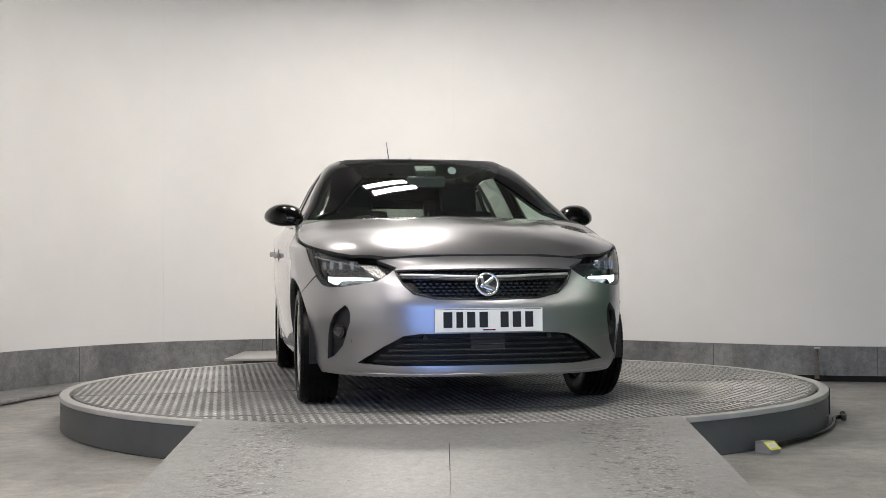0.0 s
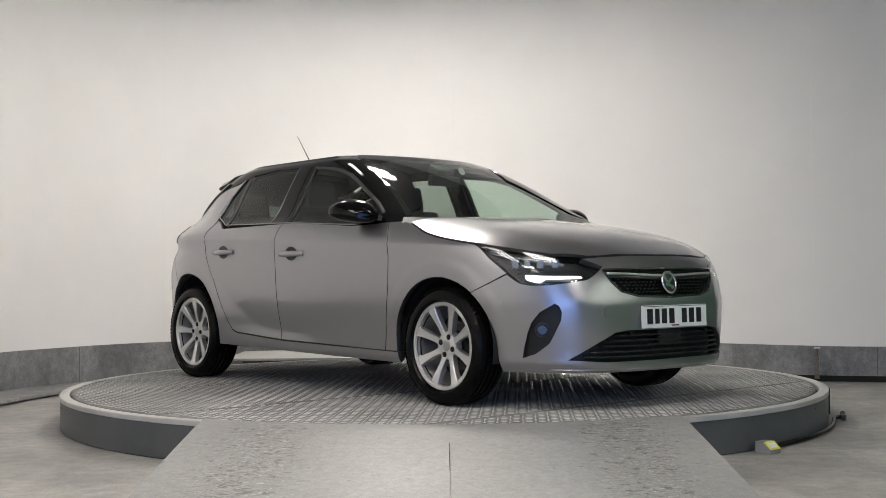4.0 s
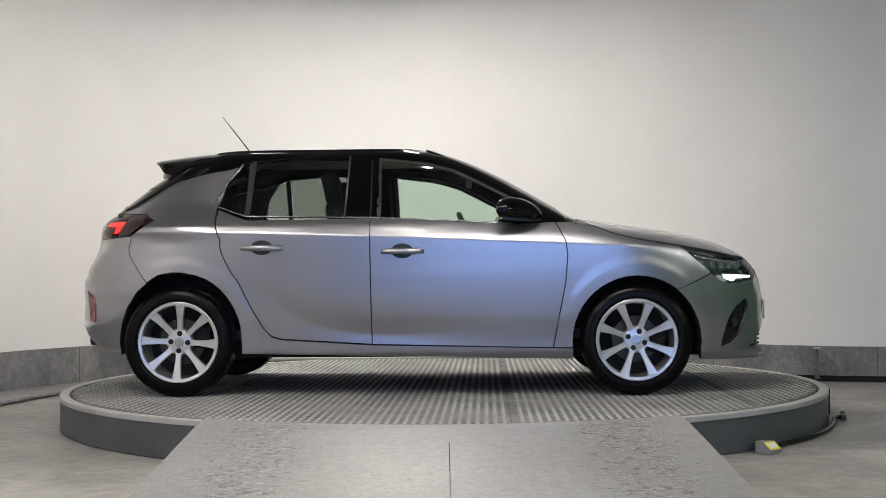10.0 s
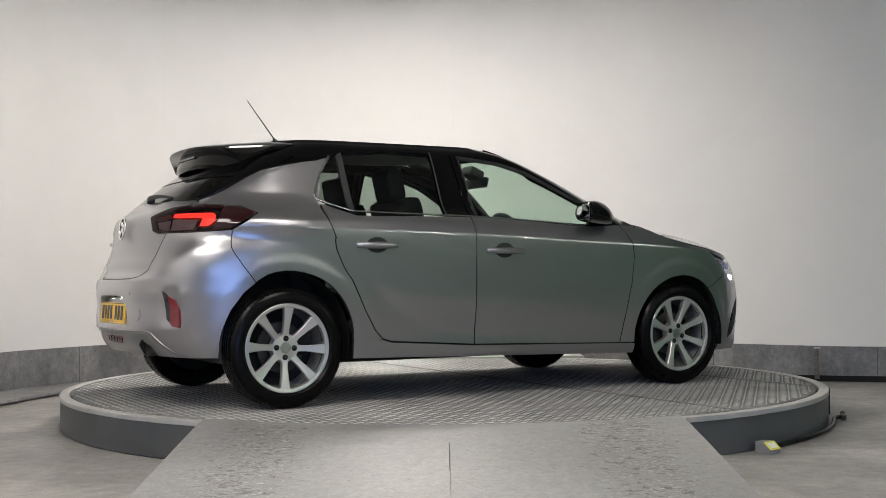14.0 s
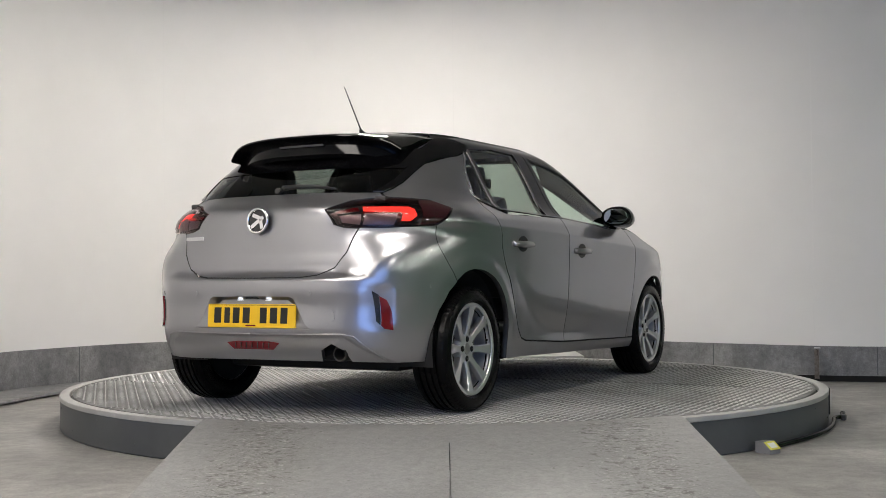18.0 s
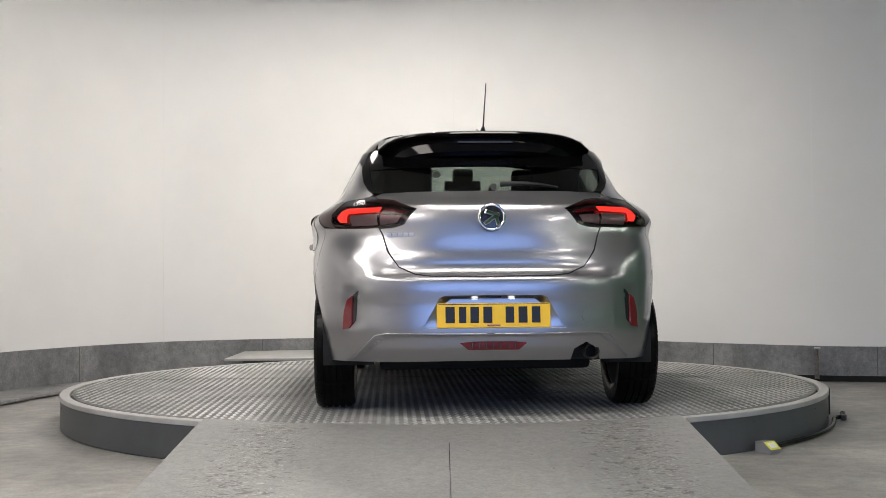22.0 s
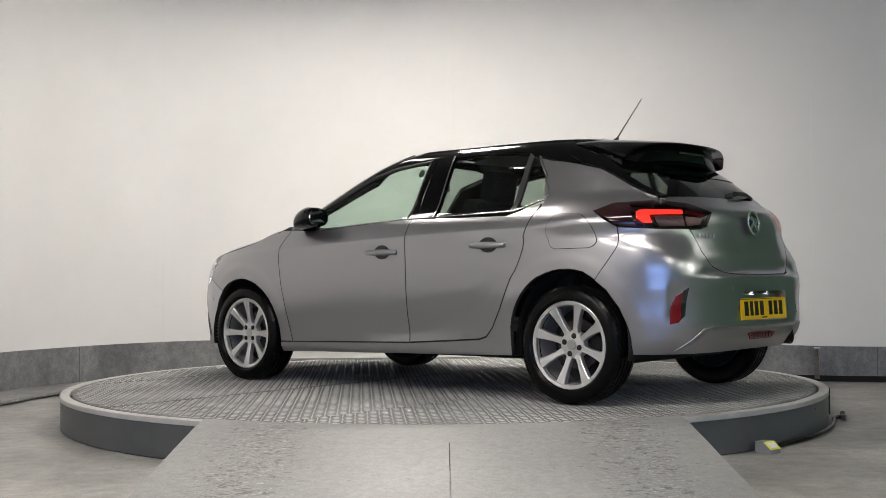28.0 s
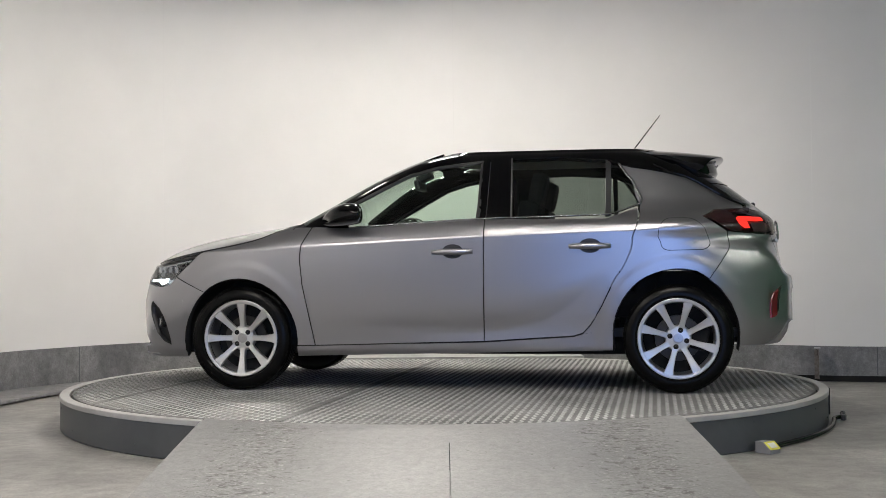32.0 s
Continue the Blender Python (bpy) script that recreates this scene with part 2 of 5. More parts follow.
def build_studio():
    plan = smooth_plan(WALL_PLAN)
    ribbon("wall_north", plan, lambda x: 0.0, lambda x: WALL_TOP, 0.12, WALL, "smooth curved white studio wall")
    front = []
    for i, p in enumerate(plan):
        a, b = plan[max(i - 1, 0)], plan[min(i + 1, len(plan) - 1)]
        t = (b - a).normalized()
        front.append(p - Vector((-t.y, t.x)) * 0.016)
    ribbon("baseboard", front, lambda x: 0.012 + 0.036 * min(max((x - 0.8) / 1.6, 0), 1), skirt_top, 0.014, SKIRT, "scuffed grey painted skirting along the wall")
    # white wall would show under the skirting: black strip paints that gap's shade
    ribbon("trim", [p + (q - p) * 0.4 for p, q in zip(plan, front)], lambda x: 0.0, lambda x: 0.06, 0.004, SHADOW, "black strip standing in for shade under the skirting")
    bm = bmesh.new()
    box(bm, (16, 20, 0.2), (1.5, -4.0, -0.1))
    tagged(part("floor", bm, CONCRETE), "worn grey painted concrete floor", kind="structure")
    bm = bmesh.new()
    box(bm, (16, 20, 0.1), (1.5, -4.0, WALL_TOP + 0.05))
    tagged(part("ceiling", bm, CEIL), "grey ceiling above the studio lights", kind="structure")
    bm = bmesh.new()
    box(bm, (0.15, 12, WALL_TOP), (4.9, -4.6, WALL_TOP / 2))
    tagged(part("wall_east", bm, DARKWALL), "dark green-grey side wall", kind="structure")
    # rear wall with a wide doorway to the daylight
    bm = bmesh.new()
    box(bm, (1.9, 0.15, WALL_TOP), (4.35, -10.4, WALL_TOP / 2))
    box(bm, (5.6, 0.15, WALL_TOP - 2.9), (0.6, -10.4, 2.9 + (WALL_TOP - 2.9) / 2))
    tagged(part("wall_southeast", bm, DARKWALL), "dark green rear wall beside a wide doorway", kind="structure")
    bm = bmesh.new()
    box(bm, (1.7, 0.15, WALL_TOP), (-3.05, -10.4, WALL_TOP / 2))
    tagged(part("wall_south", bm, WALL), "white rear wall beside a wide doorway", kind="structure")
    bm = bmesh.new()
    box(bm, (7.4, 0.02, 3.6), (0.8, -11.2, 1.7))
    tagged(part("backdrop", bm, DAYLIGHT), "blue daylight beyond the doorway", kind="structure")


def ceiling_panel(x, y, z, turn, length, width, lit, tilt=0):
    thing = tagged(new("ceiling_light"), "white rectangular panel light overhead, wide ones added as fill", "light", "studio ceiling lights")
    thing.matrix_basis = pose(x, y, z, 0, 0, turn) @ pose(0, 0, 0, tilt, 0, 0)
    bm = bmesh.new()
    box(bm, (length + 0.03, width + 0.03, 0.05), (0, 0, 0.03), bevel=0.006)
    part("housing", bm, HOUSING, thing)
    bm = bmesh.new()
    box(bm, (length, width, 0.012), (0, 0, -0.004), bevel=0.003)
    part("diffuser", bm, lit, thing)
    return thing


build_studio()
for lx, ly, turn, length in ((-0.40, 1.14, 27, 0.48), (-0.28, 0.97, 27, 0.48)):
    ceiling_panel(lx, ly, 3.45, turn, length, 0.10, LAMP)
ceiling_panel(-0.35, -2.55, 3.45, 4, 0.38, 0.12, LAMP_SOFT)
# wider unseen panels, added as fill over the side and the front of the studio
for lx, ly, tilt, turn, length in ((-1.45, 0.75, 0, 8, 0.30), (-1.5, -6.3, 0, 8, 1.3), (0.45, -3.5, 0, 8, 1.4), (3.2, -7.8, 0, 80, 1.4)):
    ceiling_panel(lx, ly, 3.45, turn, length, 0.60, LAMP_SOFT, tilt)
# a large dim fill panel, likewise added, over the left front
ceiling_panel(-2.2, -4.2, 3.45, 84, 2.4, 1.05, FILL_DIM)

# a row of small round lamps along the green side wall
for ly in (-1.6, -2.9, -4.2, -5.5, -6.8):
    spot = tagged(new("spot_light"), "small round white spot lamp on the side wall", "light", "side wall spot lights")
    spot.matrix_basis = pose(4.80, ly, 2.5)
    part("bracket", box(bmesh.new(), (0.06, 0.05, 0.08), (0, 0, 0.02), bevel=0.01), HOUSING, spot)
    part("lens", tube(bmesh.new(), (-0.03, 0, 0), (-0.06, 0, -0.02), 0.035, 0.045, 16), LAMP, spot)


def build_turntable():
    thing = tagged(new("turntable"), "round steel vehicle turntable with a treadplate top", "turntable")
    n = 160
    ring = lambda r, z: [(r * math.cos(2 * math.pi * i / n), r * math.sin(2 * math.pi * i / n), z) for i in range(n)]

    def rings(name, profile, mat, parent, label=""):
        v, f = lathe(profile, n, "z")
        return sharpen(mesh_object(name, v, f, mat, parent, label))
    rings("side_panel", [(RIM_R - 0.012, 0.0), (RIM_R - 0.004, 0.006), (RIM_R - 0.004, PLATE_Z - 0.02), (RIM_R - 0.02, PLATE_Z - 0.018)], SIDE, thing, "dark grey painted steel drum side")
    rings("rim", [(RIM_R - 0.01, PLATE_Z - 0.03), (RIM_R, PLATE_Z - 0.024), (RIM_R, PLATE_Z - 0.003), (RIM_R - 0.003, PLATE_Z), (PLATE_R + 0.018, PLATE_Z), (PLATE_R + 0.016, PLATE_Z - 0.003), (PLATE_R + 0.016, PLATE_Z - 0.03)], RIM, thing, "pale grey fixed outer rim")
    rings("well", [(RIM_R - 0.03, PLATE_Z - 0.03), (0.001, PLATE_Z - 0.03)], SHADOW, thing)
    v, f = lathe([(PLATE_R, -0.025), (PLATE_R, -0.001), (PLATE_R - 0.002, 0.0), (0.0005, 0.0)], n, "z")
    plate = sharpen(mesh_object("rotating_plate", v, f, TREAD, thing, "worn aluminium treadplate disc"))
    plate.matrix_basis = pose(0, 0, PLATE_Z)
    # raised bars of the treadplate, sheet by sheet
    verts, faces = [], []
    rng = random.Random(11)
    pitch = 0.041
    n = int(PLATE_R / pitch) + 1
    for i in range(-n, n + 1):
        for j in range(-n, n + 1):
            x, y = (i + 0.5) * pitch, (j + 0.5) * pitch
            if x * x + y * y > (PLATE_R - 0.02) ** 2:
                continue
            sheet_x, sheet_y = math.floor((x + 4.5) / 1.22), math.floor((y + 4.9) / 2.45)
            if abs((x + 4.5) % 1.22) < 0.02 or abs((y + 4.9) % 2.45) < 0.02:
                continue
            a = radians((45 if (i + j) % 2 else -45) + (90 if (sheet_x + sheet_y) % 2 else 0))
            c, s = math.cos(a), math.sin(a)
            L, w, h = 0.0185, 0.0062, 0.0034
            b = len(verts)
            for u, v, z in ((-L, 0, 0), (0, -w, 0), (L, 0, 0), (0, w, 0), (-L * 0.45, 0, h), (L * 0.45, 0, h)):
                verts.append((x + u * c - v * s, y + u * s + v * c, z))
            faces += [(b, b + 1, b + 4), (b + 1, b + 5, b + 4), (b + 1, b + 2, b + 5), (b + 2, b + 3, b + 5), (b + 3, b + 4, b + 5), (b + 3, b, b + 4)]
    bars = mesh_object("tread_relief", verts, faces, TREAD_TOP, plate, "raised tread bars", smooth=False)
    bars["kind"] = "stuff"
    # sheet joints
    for k in range(-1, 3):
        x = -4.5 + 1.22 * (k + 3)
        if abs(x) < PLATE_R - 0.1:
            half = math.sqrt((PLATE_R - 0.01) ** 2 - x * x)
            part("sheet_joint", box(bmesh.new(), (0.0025, 2 * half, 0.0008), (x, 0, 0.0003)), SHADOW, plate)
    for k in range(40):
        a = 2 * math.pi * (k + 0.5) / 40
        if math.sin(a) < 0.3:
            bolt = part("side_bolt", tube(bmesh.new(), (0, 0, -0.004), (0, 0, 0.003), 0.006, 0.004, 8), SIDE, thing)
            bolt.matrix_basis = pose((RIM_R - 0.004) * math.cos(a), (RIM_R - 0.004) * math.sin(a), 0.055 if k % 2 else 0.14, 0, 90, math.degrees(a))
    return thing, plate


TURNTABLE, PLATE = build_turntable()


def build_ramp():
    """A low ramp of two steel sheets that runs up to the disc, its head cut round to it."""
    ramp = tagged(new("ramp"), "scuffed grey painted drive-on ramp before the turntable", "ramp")
    foot = -2.1 - PLATE_Z / 0.098 - 0.05

    def slab(name, x0, x1, rows, label=""):
        """A strip of the ramp; rows are shares of its length, 0 at the head, where it lies flat over the rim."""
        verts, faces = [], []
        xs = np.linspace(x0, x1, 33)
        n = len(rows)
        for x in xs:
            head = -math.sqrt((PLATE_R + 0.006) ** 2 - x * x)
            lip = -math.sqrt((RIM_R + 0.012) ** 2 - x * x)
            for f in rows:
                y = head + (lip - head) * f / 0.04 if f <= 0.04 else lip + (foot - lip) * (f - 0.04) / 0.96
                z = PLATE_Z + 0.004 if f <= 0.04 else (PLATE_Z + 0.004) * (foot - y) / (foot - lip) + 0.004
                verts += [(x, y, z), (x, y, max(z - 0.03, 0.0) if f > 0.04 else z - 0.003)]
        for i in range(len(xs) - 1):
            a, b = 2 * n * i, 2 * n * (i + 1)
            for k in range(n - 1):
                faces += [(a + 2 * k, a + 2 * k + 2, b + 2 * k + 2, b + 2 * k), (a + 2 * k + 1, b + 2 * k + 1, b + 2 * k + 3, a + 2 * k + 3)]
            faces += [(a, b, b + 1, a + 1), (a + 2 * n - 2, a + 2 * n - 1, b + 2 * n - 1, b + 2 * n - 2)]
        for a, turn in ((0, False), (2 * n * (len(xs) - 1), True)):
            for k in range(n - 1):
                q = (a + 2 * k, a + 2 * k + 1, a + 2 * k + 3, a + 2 * k + 2)
                faces.append(q[::-1] if turn else q)
        return sharpen(mesh_object(name, verts, faces, RAMP, ramp, label), 15)
    slab("head_flap", -1.118, 1.100, [0.0, 0.02, 0.04, 0.08, 0.12, 0.16, 0.20])
    slab("sheet", -1.118, 0.0185, [0.2004, 0.4, 0.6, 0.8, 1.0])
    slab("sheet", 0.0215, 1.100, [0.2004, 0.4, 0.6, 0.8, 1.0])
    for x in (-1.105, 1.087):
        bm = bmesh.new()
        verts = [(x, -2.0, 0), (x, foot, 0), (x, -2.0, PLATE_Z - 0.03)]
        vs = [bm.verts.new((p[0] + d, p[1], p[2])) for d in (-0.01, 0.01) for p in verts]
        bm.faces.new(vs[:3])
        bm.faces.new(vs[3:][::-1])
        for q in range(3):
            r = (q + 1) % 3
            bm.faces.new((vs[q], vs[3 + q], vs[3 + r], vs[r]))
        part("side_plate", bm, SIDE, ramp, "dark steel side plate")
    return ramp


RAMP_OB = build_ramp()


def build_surroundings():
    # landing behind the disc
    bm = bmesh.new()
    box(bm, (2.9, 1.1, 0.02), (-0.32, 2.62, PLATE_Z + 0.006), bevel=0.003)
    landing = tagged(part("landing", bm, RIM), "pale grey level landing behind the turntable", "platform")
    part("support", box(bmesh.new(), (2.7, 0.8, PLATE_Z - 0.006), (-0.32, 2.75, (PLATE_Z - 0.006) / 2)), SIDE, landing)
    # low kerb on the floor along the wall
    plan = [p for p in smooth_plan(WALL_PLAN) if -4.0 < p.y < 2.6 and p.x < -2.5]
    out = []
    for i, p in enumerate(plan):
        a, b = plan[max(i - 1, 0)], plan[min(i + 1, len(plan) - 1)]
        t = (b - a).normalized()
        out.append(p - Vector((-t.y, t.x)) * 0.50)
    ribbon("kerb", out, lambda x: 0.012, lambda x: 0.030, 0.47, SKIRT, "low grey strip on the floor before the wall")
    # panel joints in the wall
    plan = smooth_plan(WALL_PLAN)
    for x, y in ((2.97, 2.015), (0.09, 3.24), (-2.42, 2.77)):
        p = min(plan, key=lambda q: (q.x - x) ** 2 + (q.y - y) ** 2)
        i = plan.index(p)
        t = (plan[i + 1] - plan[i - 1]).normalized()
        bm = bmesh.new()
        box(bm, (0.007, 0.0014, WALL_TOP - skirt_top(x)), (0, 0, 0))
        joint = tagged(part("trim", bm, WALL), "faint upright joint in the wall", kind="structure")
        joint.matrix_basis = pose(p.x + t.y * 0.001, p.y - t.x * 0.001, (WALL_TOP + skirt_top(x)) / 2, 0, 0, math.degrees(math.atan2(t.y, t.x)))
    # butt joints between the lengths of skirting
    for x, y in ((-3.45, 0.8), (-2.95, 2.15), (-1.62, 3.11), (-0.32, 3.3), (1.05, 3.05), (2.28, 2.37), (3.45, 1.86)):
        p = min(plan, key=lambda q: (q.x - x) ** 2 + (q.y - y) ** 2)
        i = plan.index(p)
        t = (plan[i + 1] - plan[i - 1]).normalized()
        low = 0.02 + 0.036 * min(max((p.x - 0.8) / 1.6, 0), 1)
        joint = tagged(part("trim", box(bmesh.new(), (0.006, 0.0016, skirt_top(p.x) - low - 0.004)), SIDE), "dark butt joint in the skirting", kind="structure")
        joint.matrix_basis = pose(p.x + t.y * 0.0165, p.y - t.x * 0.0165, (skirt_top(p.x) + low) / 2, 0, 0, math.degrees(math.atan2(t.y, t.x)))
    # steel angle post against the skirting
    post = tagged(new("wall_post"), "short rusty steel angle post at the skirting", "post")
    bm = bmesh.new()
    box(bm, (0.035, 0.006, 0.24), (0, 0, 0.145), bevel=0.001)
    box(bm, (0.006, 0.05, 0.24), (0.016, -0.025, 0.145), bevel=0.001)
    part("angle", bm, RUST, post)
    part("cap", box(bmesh.new(), (0.05, 0.055, 0.012), (0.004, -0.02, 0.268), bevel=0.002), RIM, post)
    post.matrix_basis = pose(2.965, 1.945, 0, 0, 0, -18)
    # grey sensor box with a yellow label, its cable along the disc
    sensor = tagged(new("sensor_box"), "small grey box with a yellow sloping label", "box")
    bm = bmesh.new()
    pts = [(-0.055, 0.0), (0.055, 0.0), (0.055, 0.028), (0.005, 0.075), (-0.055, 0.075)]
    a = [bm.verts.new((-0.05, x, z)) for x, z in [(-p[0], p[1]) for p in pts]]
    b = [bm.verts.new((0.05, x, z)) for x, z in [(-p[0], p[1]) for p in pts]]
    bm.faces.new(a)
    bm.faces.new(b[::-1])
    for q in range(5):
        r = (q + 1) % 5
        bm.faces.new((a[q], b[q], b[r], a[r]))
    bmesh.ops.bevel(bm, geom=bm.edges[:], offset=0.003, segments=1, affect="EDGES")
    part("body", bm, SIDE_PALE, sensor)
    part("label_plate", box(bmesh.new(), (0.098, 0.072, 0.003), (0.004, -0.030, 0.054), (43, 0, 0), 0.001), YELLOW, sensor, "yellow paper label")
    part("label_panel", box(bmesh.new(), (0.060, 0.042, 0.002), (0.004, -0.0318, 0.0558), (43, 0, 0)), PALE, sensor, "white printed panel")
    part("lid", box(bmesh.new(), (0.104, 0.055, 0.004), (0, 0.028, 0.077), bevel=0.001), SIDE_PALE, sensor)
    sensor.matrix_basis = pose(1.545, -1.83, 0.0, 0, 0, 38) @ Matrix.Diagonal((0.80, 0.80, 0.70, 1))
    cable = bpy.data.curves.new("cable", "CURVE")
    cable.dimensions, cable.bevel_depth, cable.bevel_resolution = "3D", 0.0125, 3
    sp = cable.splines.new("NURBS")
    way = [(1.57, -1.79, 0.018)] + [(2.342 * math.cos(radians(a)), 2.342 * math.sin(radians(a)), 0.015) for a in (-45, -38, -31, -24, -18, -14)] + [(2.345, -0.52, 0.015), (2.36, -0.46, 0.03)]
    sp.points.add(len(way) - 1)
    for q, p in zip(sp.points, way):
        q.co = (*p, 1)
    sp.use_endpoint_u, sp.order_u = True, 3
    cable.materials.append(RUBBER)
    holder = new("cable_temporary", cable)
    bpy.context.view_layer.update()
    me = bpy.data.meshes.new_from_object(holder.evaluated_get(bpy.context.evaluated_depsgraph_get()))
    bpy.data.objects.remove(holder)
    me.polygons.foreach_set("use_smooth", [True] * len(me.polygons))
    lead = tagged(new("cable"), "thick black cable along the foot of the turntable", "cable")
    ob = new("sheath", me)
    ob.parent = lead
    for x, y in ((2.315, -0.62), (2.365, -0.45)):
        part("clip", box(bmesh.new(), (0.045, 0.026, 0.032), (x, y, 0.022), (0, 0, 62), 0.006), PLASTIC, lead)
    bm = bmesh.new()
    box(bm, (0.008, 0.03, 0.16), (0, 0, 0.09), bevel=0.002)
    conduit = part("riser", bm, PLASTIC, lead)
    conduit.matrix_basis = pose(2.315, -0.36, 0, 0, 0, -9)


RUST = material("rusty_steel", (0.16, 0.13, 0.11), 0.6, 0.4)
varied(RUST, (0.10, 0.08, 0.07), (0.24, 0.22, 0.20), 30, 6)
SIDE_PALE = material("mid_grey_plastic", (0.22, 0.22, 0.23), 0.5)
YELLOW = material("yellow_label", (0.70, 0.66, 0.10), 0.5)
PALE = material("pale_label", (0.72, 0.72, 0.66), 0.5)
build_surroundings()

# ---- the car ----
# its own space: x forwards, y to its left, z up from the plate
FRONT_AXLE, REAR_AXLE, HUB_Z = 1.269, -1.269, 0.303
half_width = curve([0.17, 0.20, 0.24, 0.30, 0.36, 0.45, 0.60, 0.75, 0.835, 0.852, 0.875, 0.93, 0.98, 1.02, 1.07, 1.15, 1.25, 1.33, 1.37, 1.40],
                   [0.800, 0.820, 0.840, 0.846, 0.853, 0.866, 0.879, 0.886, 0.8885, 0.8885, 0.880, 0.851, 0.818, 0.787, 0.753, 0.712, 0.660, 0.612, 0.578, 0.530])
rear_end = curve([0.18, 0.25, 0.30, 0.34, 0.42, 0.52, 0.60, 0.645, 0.675, 0.70, 0.76, 0.86, 0.95, 0.985, 1.005, 1.03, 1.05, 1.12, 1.20, 1.27, 1.33, 1.40],
                 [-1.80, -1.875, -1.915, -1.935, -1.945, -1.94, -1.945, -1.94, -1.905, -1.888, -1.874, -1.866, -1.853, -1.840, -1.820, -1.786, -1.764, -1.68, -1.57, -1.46, -1.36, -1.20])
nose = curve([0.16, 0.185, 0.205, 0.225, 0.26, 0.40, 0.50, 0.60, 0.68, 0.72, 0.76, 0.80, 0.84, 0.88, 0.92, 0.97],
             [2.05, 2.073, 2.080, 2.080, 2.078, 2.085, 2.083, 2.062, 2.035, 2.01, 1.975, 1.93, 1.86, 1.76, 1.60, 1.35])
screen = curve([0.93, 1.00, 1.08, 1.15, 1.23, 1.30, 1.36, 1.40], [1.10, 0.965, 0.825, 0.705, 0.565, 0.425, 0.28, 0.12])
bonnet_mid = curve([0.90, 1.00, 1.09, 1.28, 1.62, 1.81, 1.96, 2.02, 2.05], [0.995, 0.99, 0.982, 0.958, 0.900, 0.846, 0.772, 0.728, 0.700])
shoulder_top = curve([-1.90, -1.08, -0.90, -0.20, 0.30, 0.55, 0.82, 0.95, 1.05, 1.15, 1.30, 1.53, 1.75, 1.90, 2.00, 2.04],
                     [0.98, 0.98, 0.98, 0.985, 0.962, 0.945, 0.955, 0.955, 0.925, 0.885, 0.85, 0.812, 0.775, 0.745, 0.718, 0.705])
FRONT_A, FRONT_N, FRONT_L = 0.90, 3.2, 1.86
REAR_A, REAR_N, REAR_L = -0.90, 4.0, 1.63


def smoothstep(a, b, x):
    t = min(max((x - a) / (b - a), 0), 1)
    return t * t * (3 - 2 * t)


shoulder_line = curve([-1.5, -1.2, -0.2, 0.6, 1.1, 1.8], [0.912, 0.908, 0.882, 0.846, 0.826, 0.80])
scallop_line = curve([-0.98, -0.85, -0.74, -0.62, -0.45, -0.24, 0.0, 0.4, 0.85], [0.80, 0.635, 0.535, 0.455, 0.385, 0.348, 0.338, 0.362, 0.395])


sill_edge = curve([-0.909, -0.69, -0.185, 0.919], [0.352, 0.312, 0.281, 0.257])


def raised(x, z):
    """The height at which the flank's section is read, so that its shoulder crease follows its line."""
    return z + (0.852 - shoulder_line(x)) * smoothstep(0.55, 0.76, z) * smoothstep(1.03, 0.94, z)


def swage(x, z):
    """How far the flank stands out: its bow in plan, arch flares, and the scallop low in the doors."""
    d = -0.0125 * min(x, 0) ** 2 - 0.006 * min(max(x, 0), 1.0) ** 2
    for ax, inner, outer in ((FRONT_AXLE, 0.392, 0.447), (REAR_AXLE, 0.402, 0.462)):
        r = math.hypot(x - ax, (z - HUB_Z) * 0.95)
        d += 0.0045 * (1 - smoothstep(inner, outer, r))
    line = scallop_line(x)
    over = z - line
    reach = 0.09 + 0.10 * smoothstep(-0.85, -0.3, x) if over > 0 else max(line - sill_edge(x) - 0.006, 0.03)
    f = max(1 - (math.hypot(over / reach, 0.18) - 0.18) / (math.hypot(1, 0.18) - 0.18), 0)
    if over > 0:
        f **= 1.4
    d -= 0.0075 * f * smoothstep(-0.93, -0.62, x) * smoothstep(0.60, -0.25, x)
    return d


def taper(x, z):
    """The cabin draws in towards the tail."""
    return 1 - 0.035 * smoothstep(-0.7, -1.5, x) * smoothstep(0.98, 1.25, z) + 0.036 * smoothstep(-0.95, -1.5, x) * smoothstep(0.84, 0.95, z) * smoothstep(1.10, 1.0, z)


def tail_form(y, z):
    """Hollows of the tail: the tailgate's undercut lip, the panel under the bumper, the scoops beside the reflectors."""
    a = abs(y)
    # the bumper's shelf widens into a soft slope that climbs to the lamps round the corner
    lift = 0.0
    if 0.58 < z < 0.90:
        foot = 0.645 + 0.14 * smoothstep(0.50, 0.84, a) ** 1.4
        t = min(max((z - foot) / (0.892 - foot), 0), 1)
        slope = -1.942 + 0.079 * t * t * (2 - t)
        lift = (slope - rear_end(z)) * smoothstep(0.44, 0.74, a) * smoothstep(0.58, 0.62, z) * smoothstep(0.90, 0.885, z) * max(1 - (a / half_width(z)) ** 4, 0) ** 0.25
    gate = smoothstep(0.55, 0.46, a)
    d = lift - 0.0025 * gate * math.exp(-((z - 0.742) / 0.022) ** 2)
    if z > 0.6545:
        d += 0.007 * gate * smoothstep(0.740, 0.665, z)
    reach = 0.53 + (0.39 - z) * 1.3
    d += 0.018 * smoothstep(0.396, 0.376, z) * smoothstep(reach + 0.02, reach - 0.02, a)
    d += 0.011 * smoothstep(0.60, 0.70, a) * smoothstep(0.745, 0.715, a) * smoothstep(0.40, 0.46, z) * smoothstep(0.63, 0.58, z)
    return d


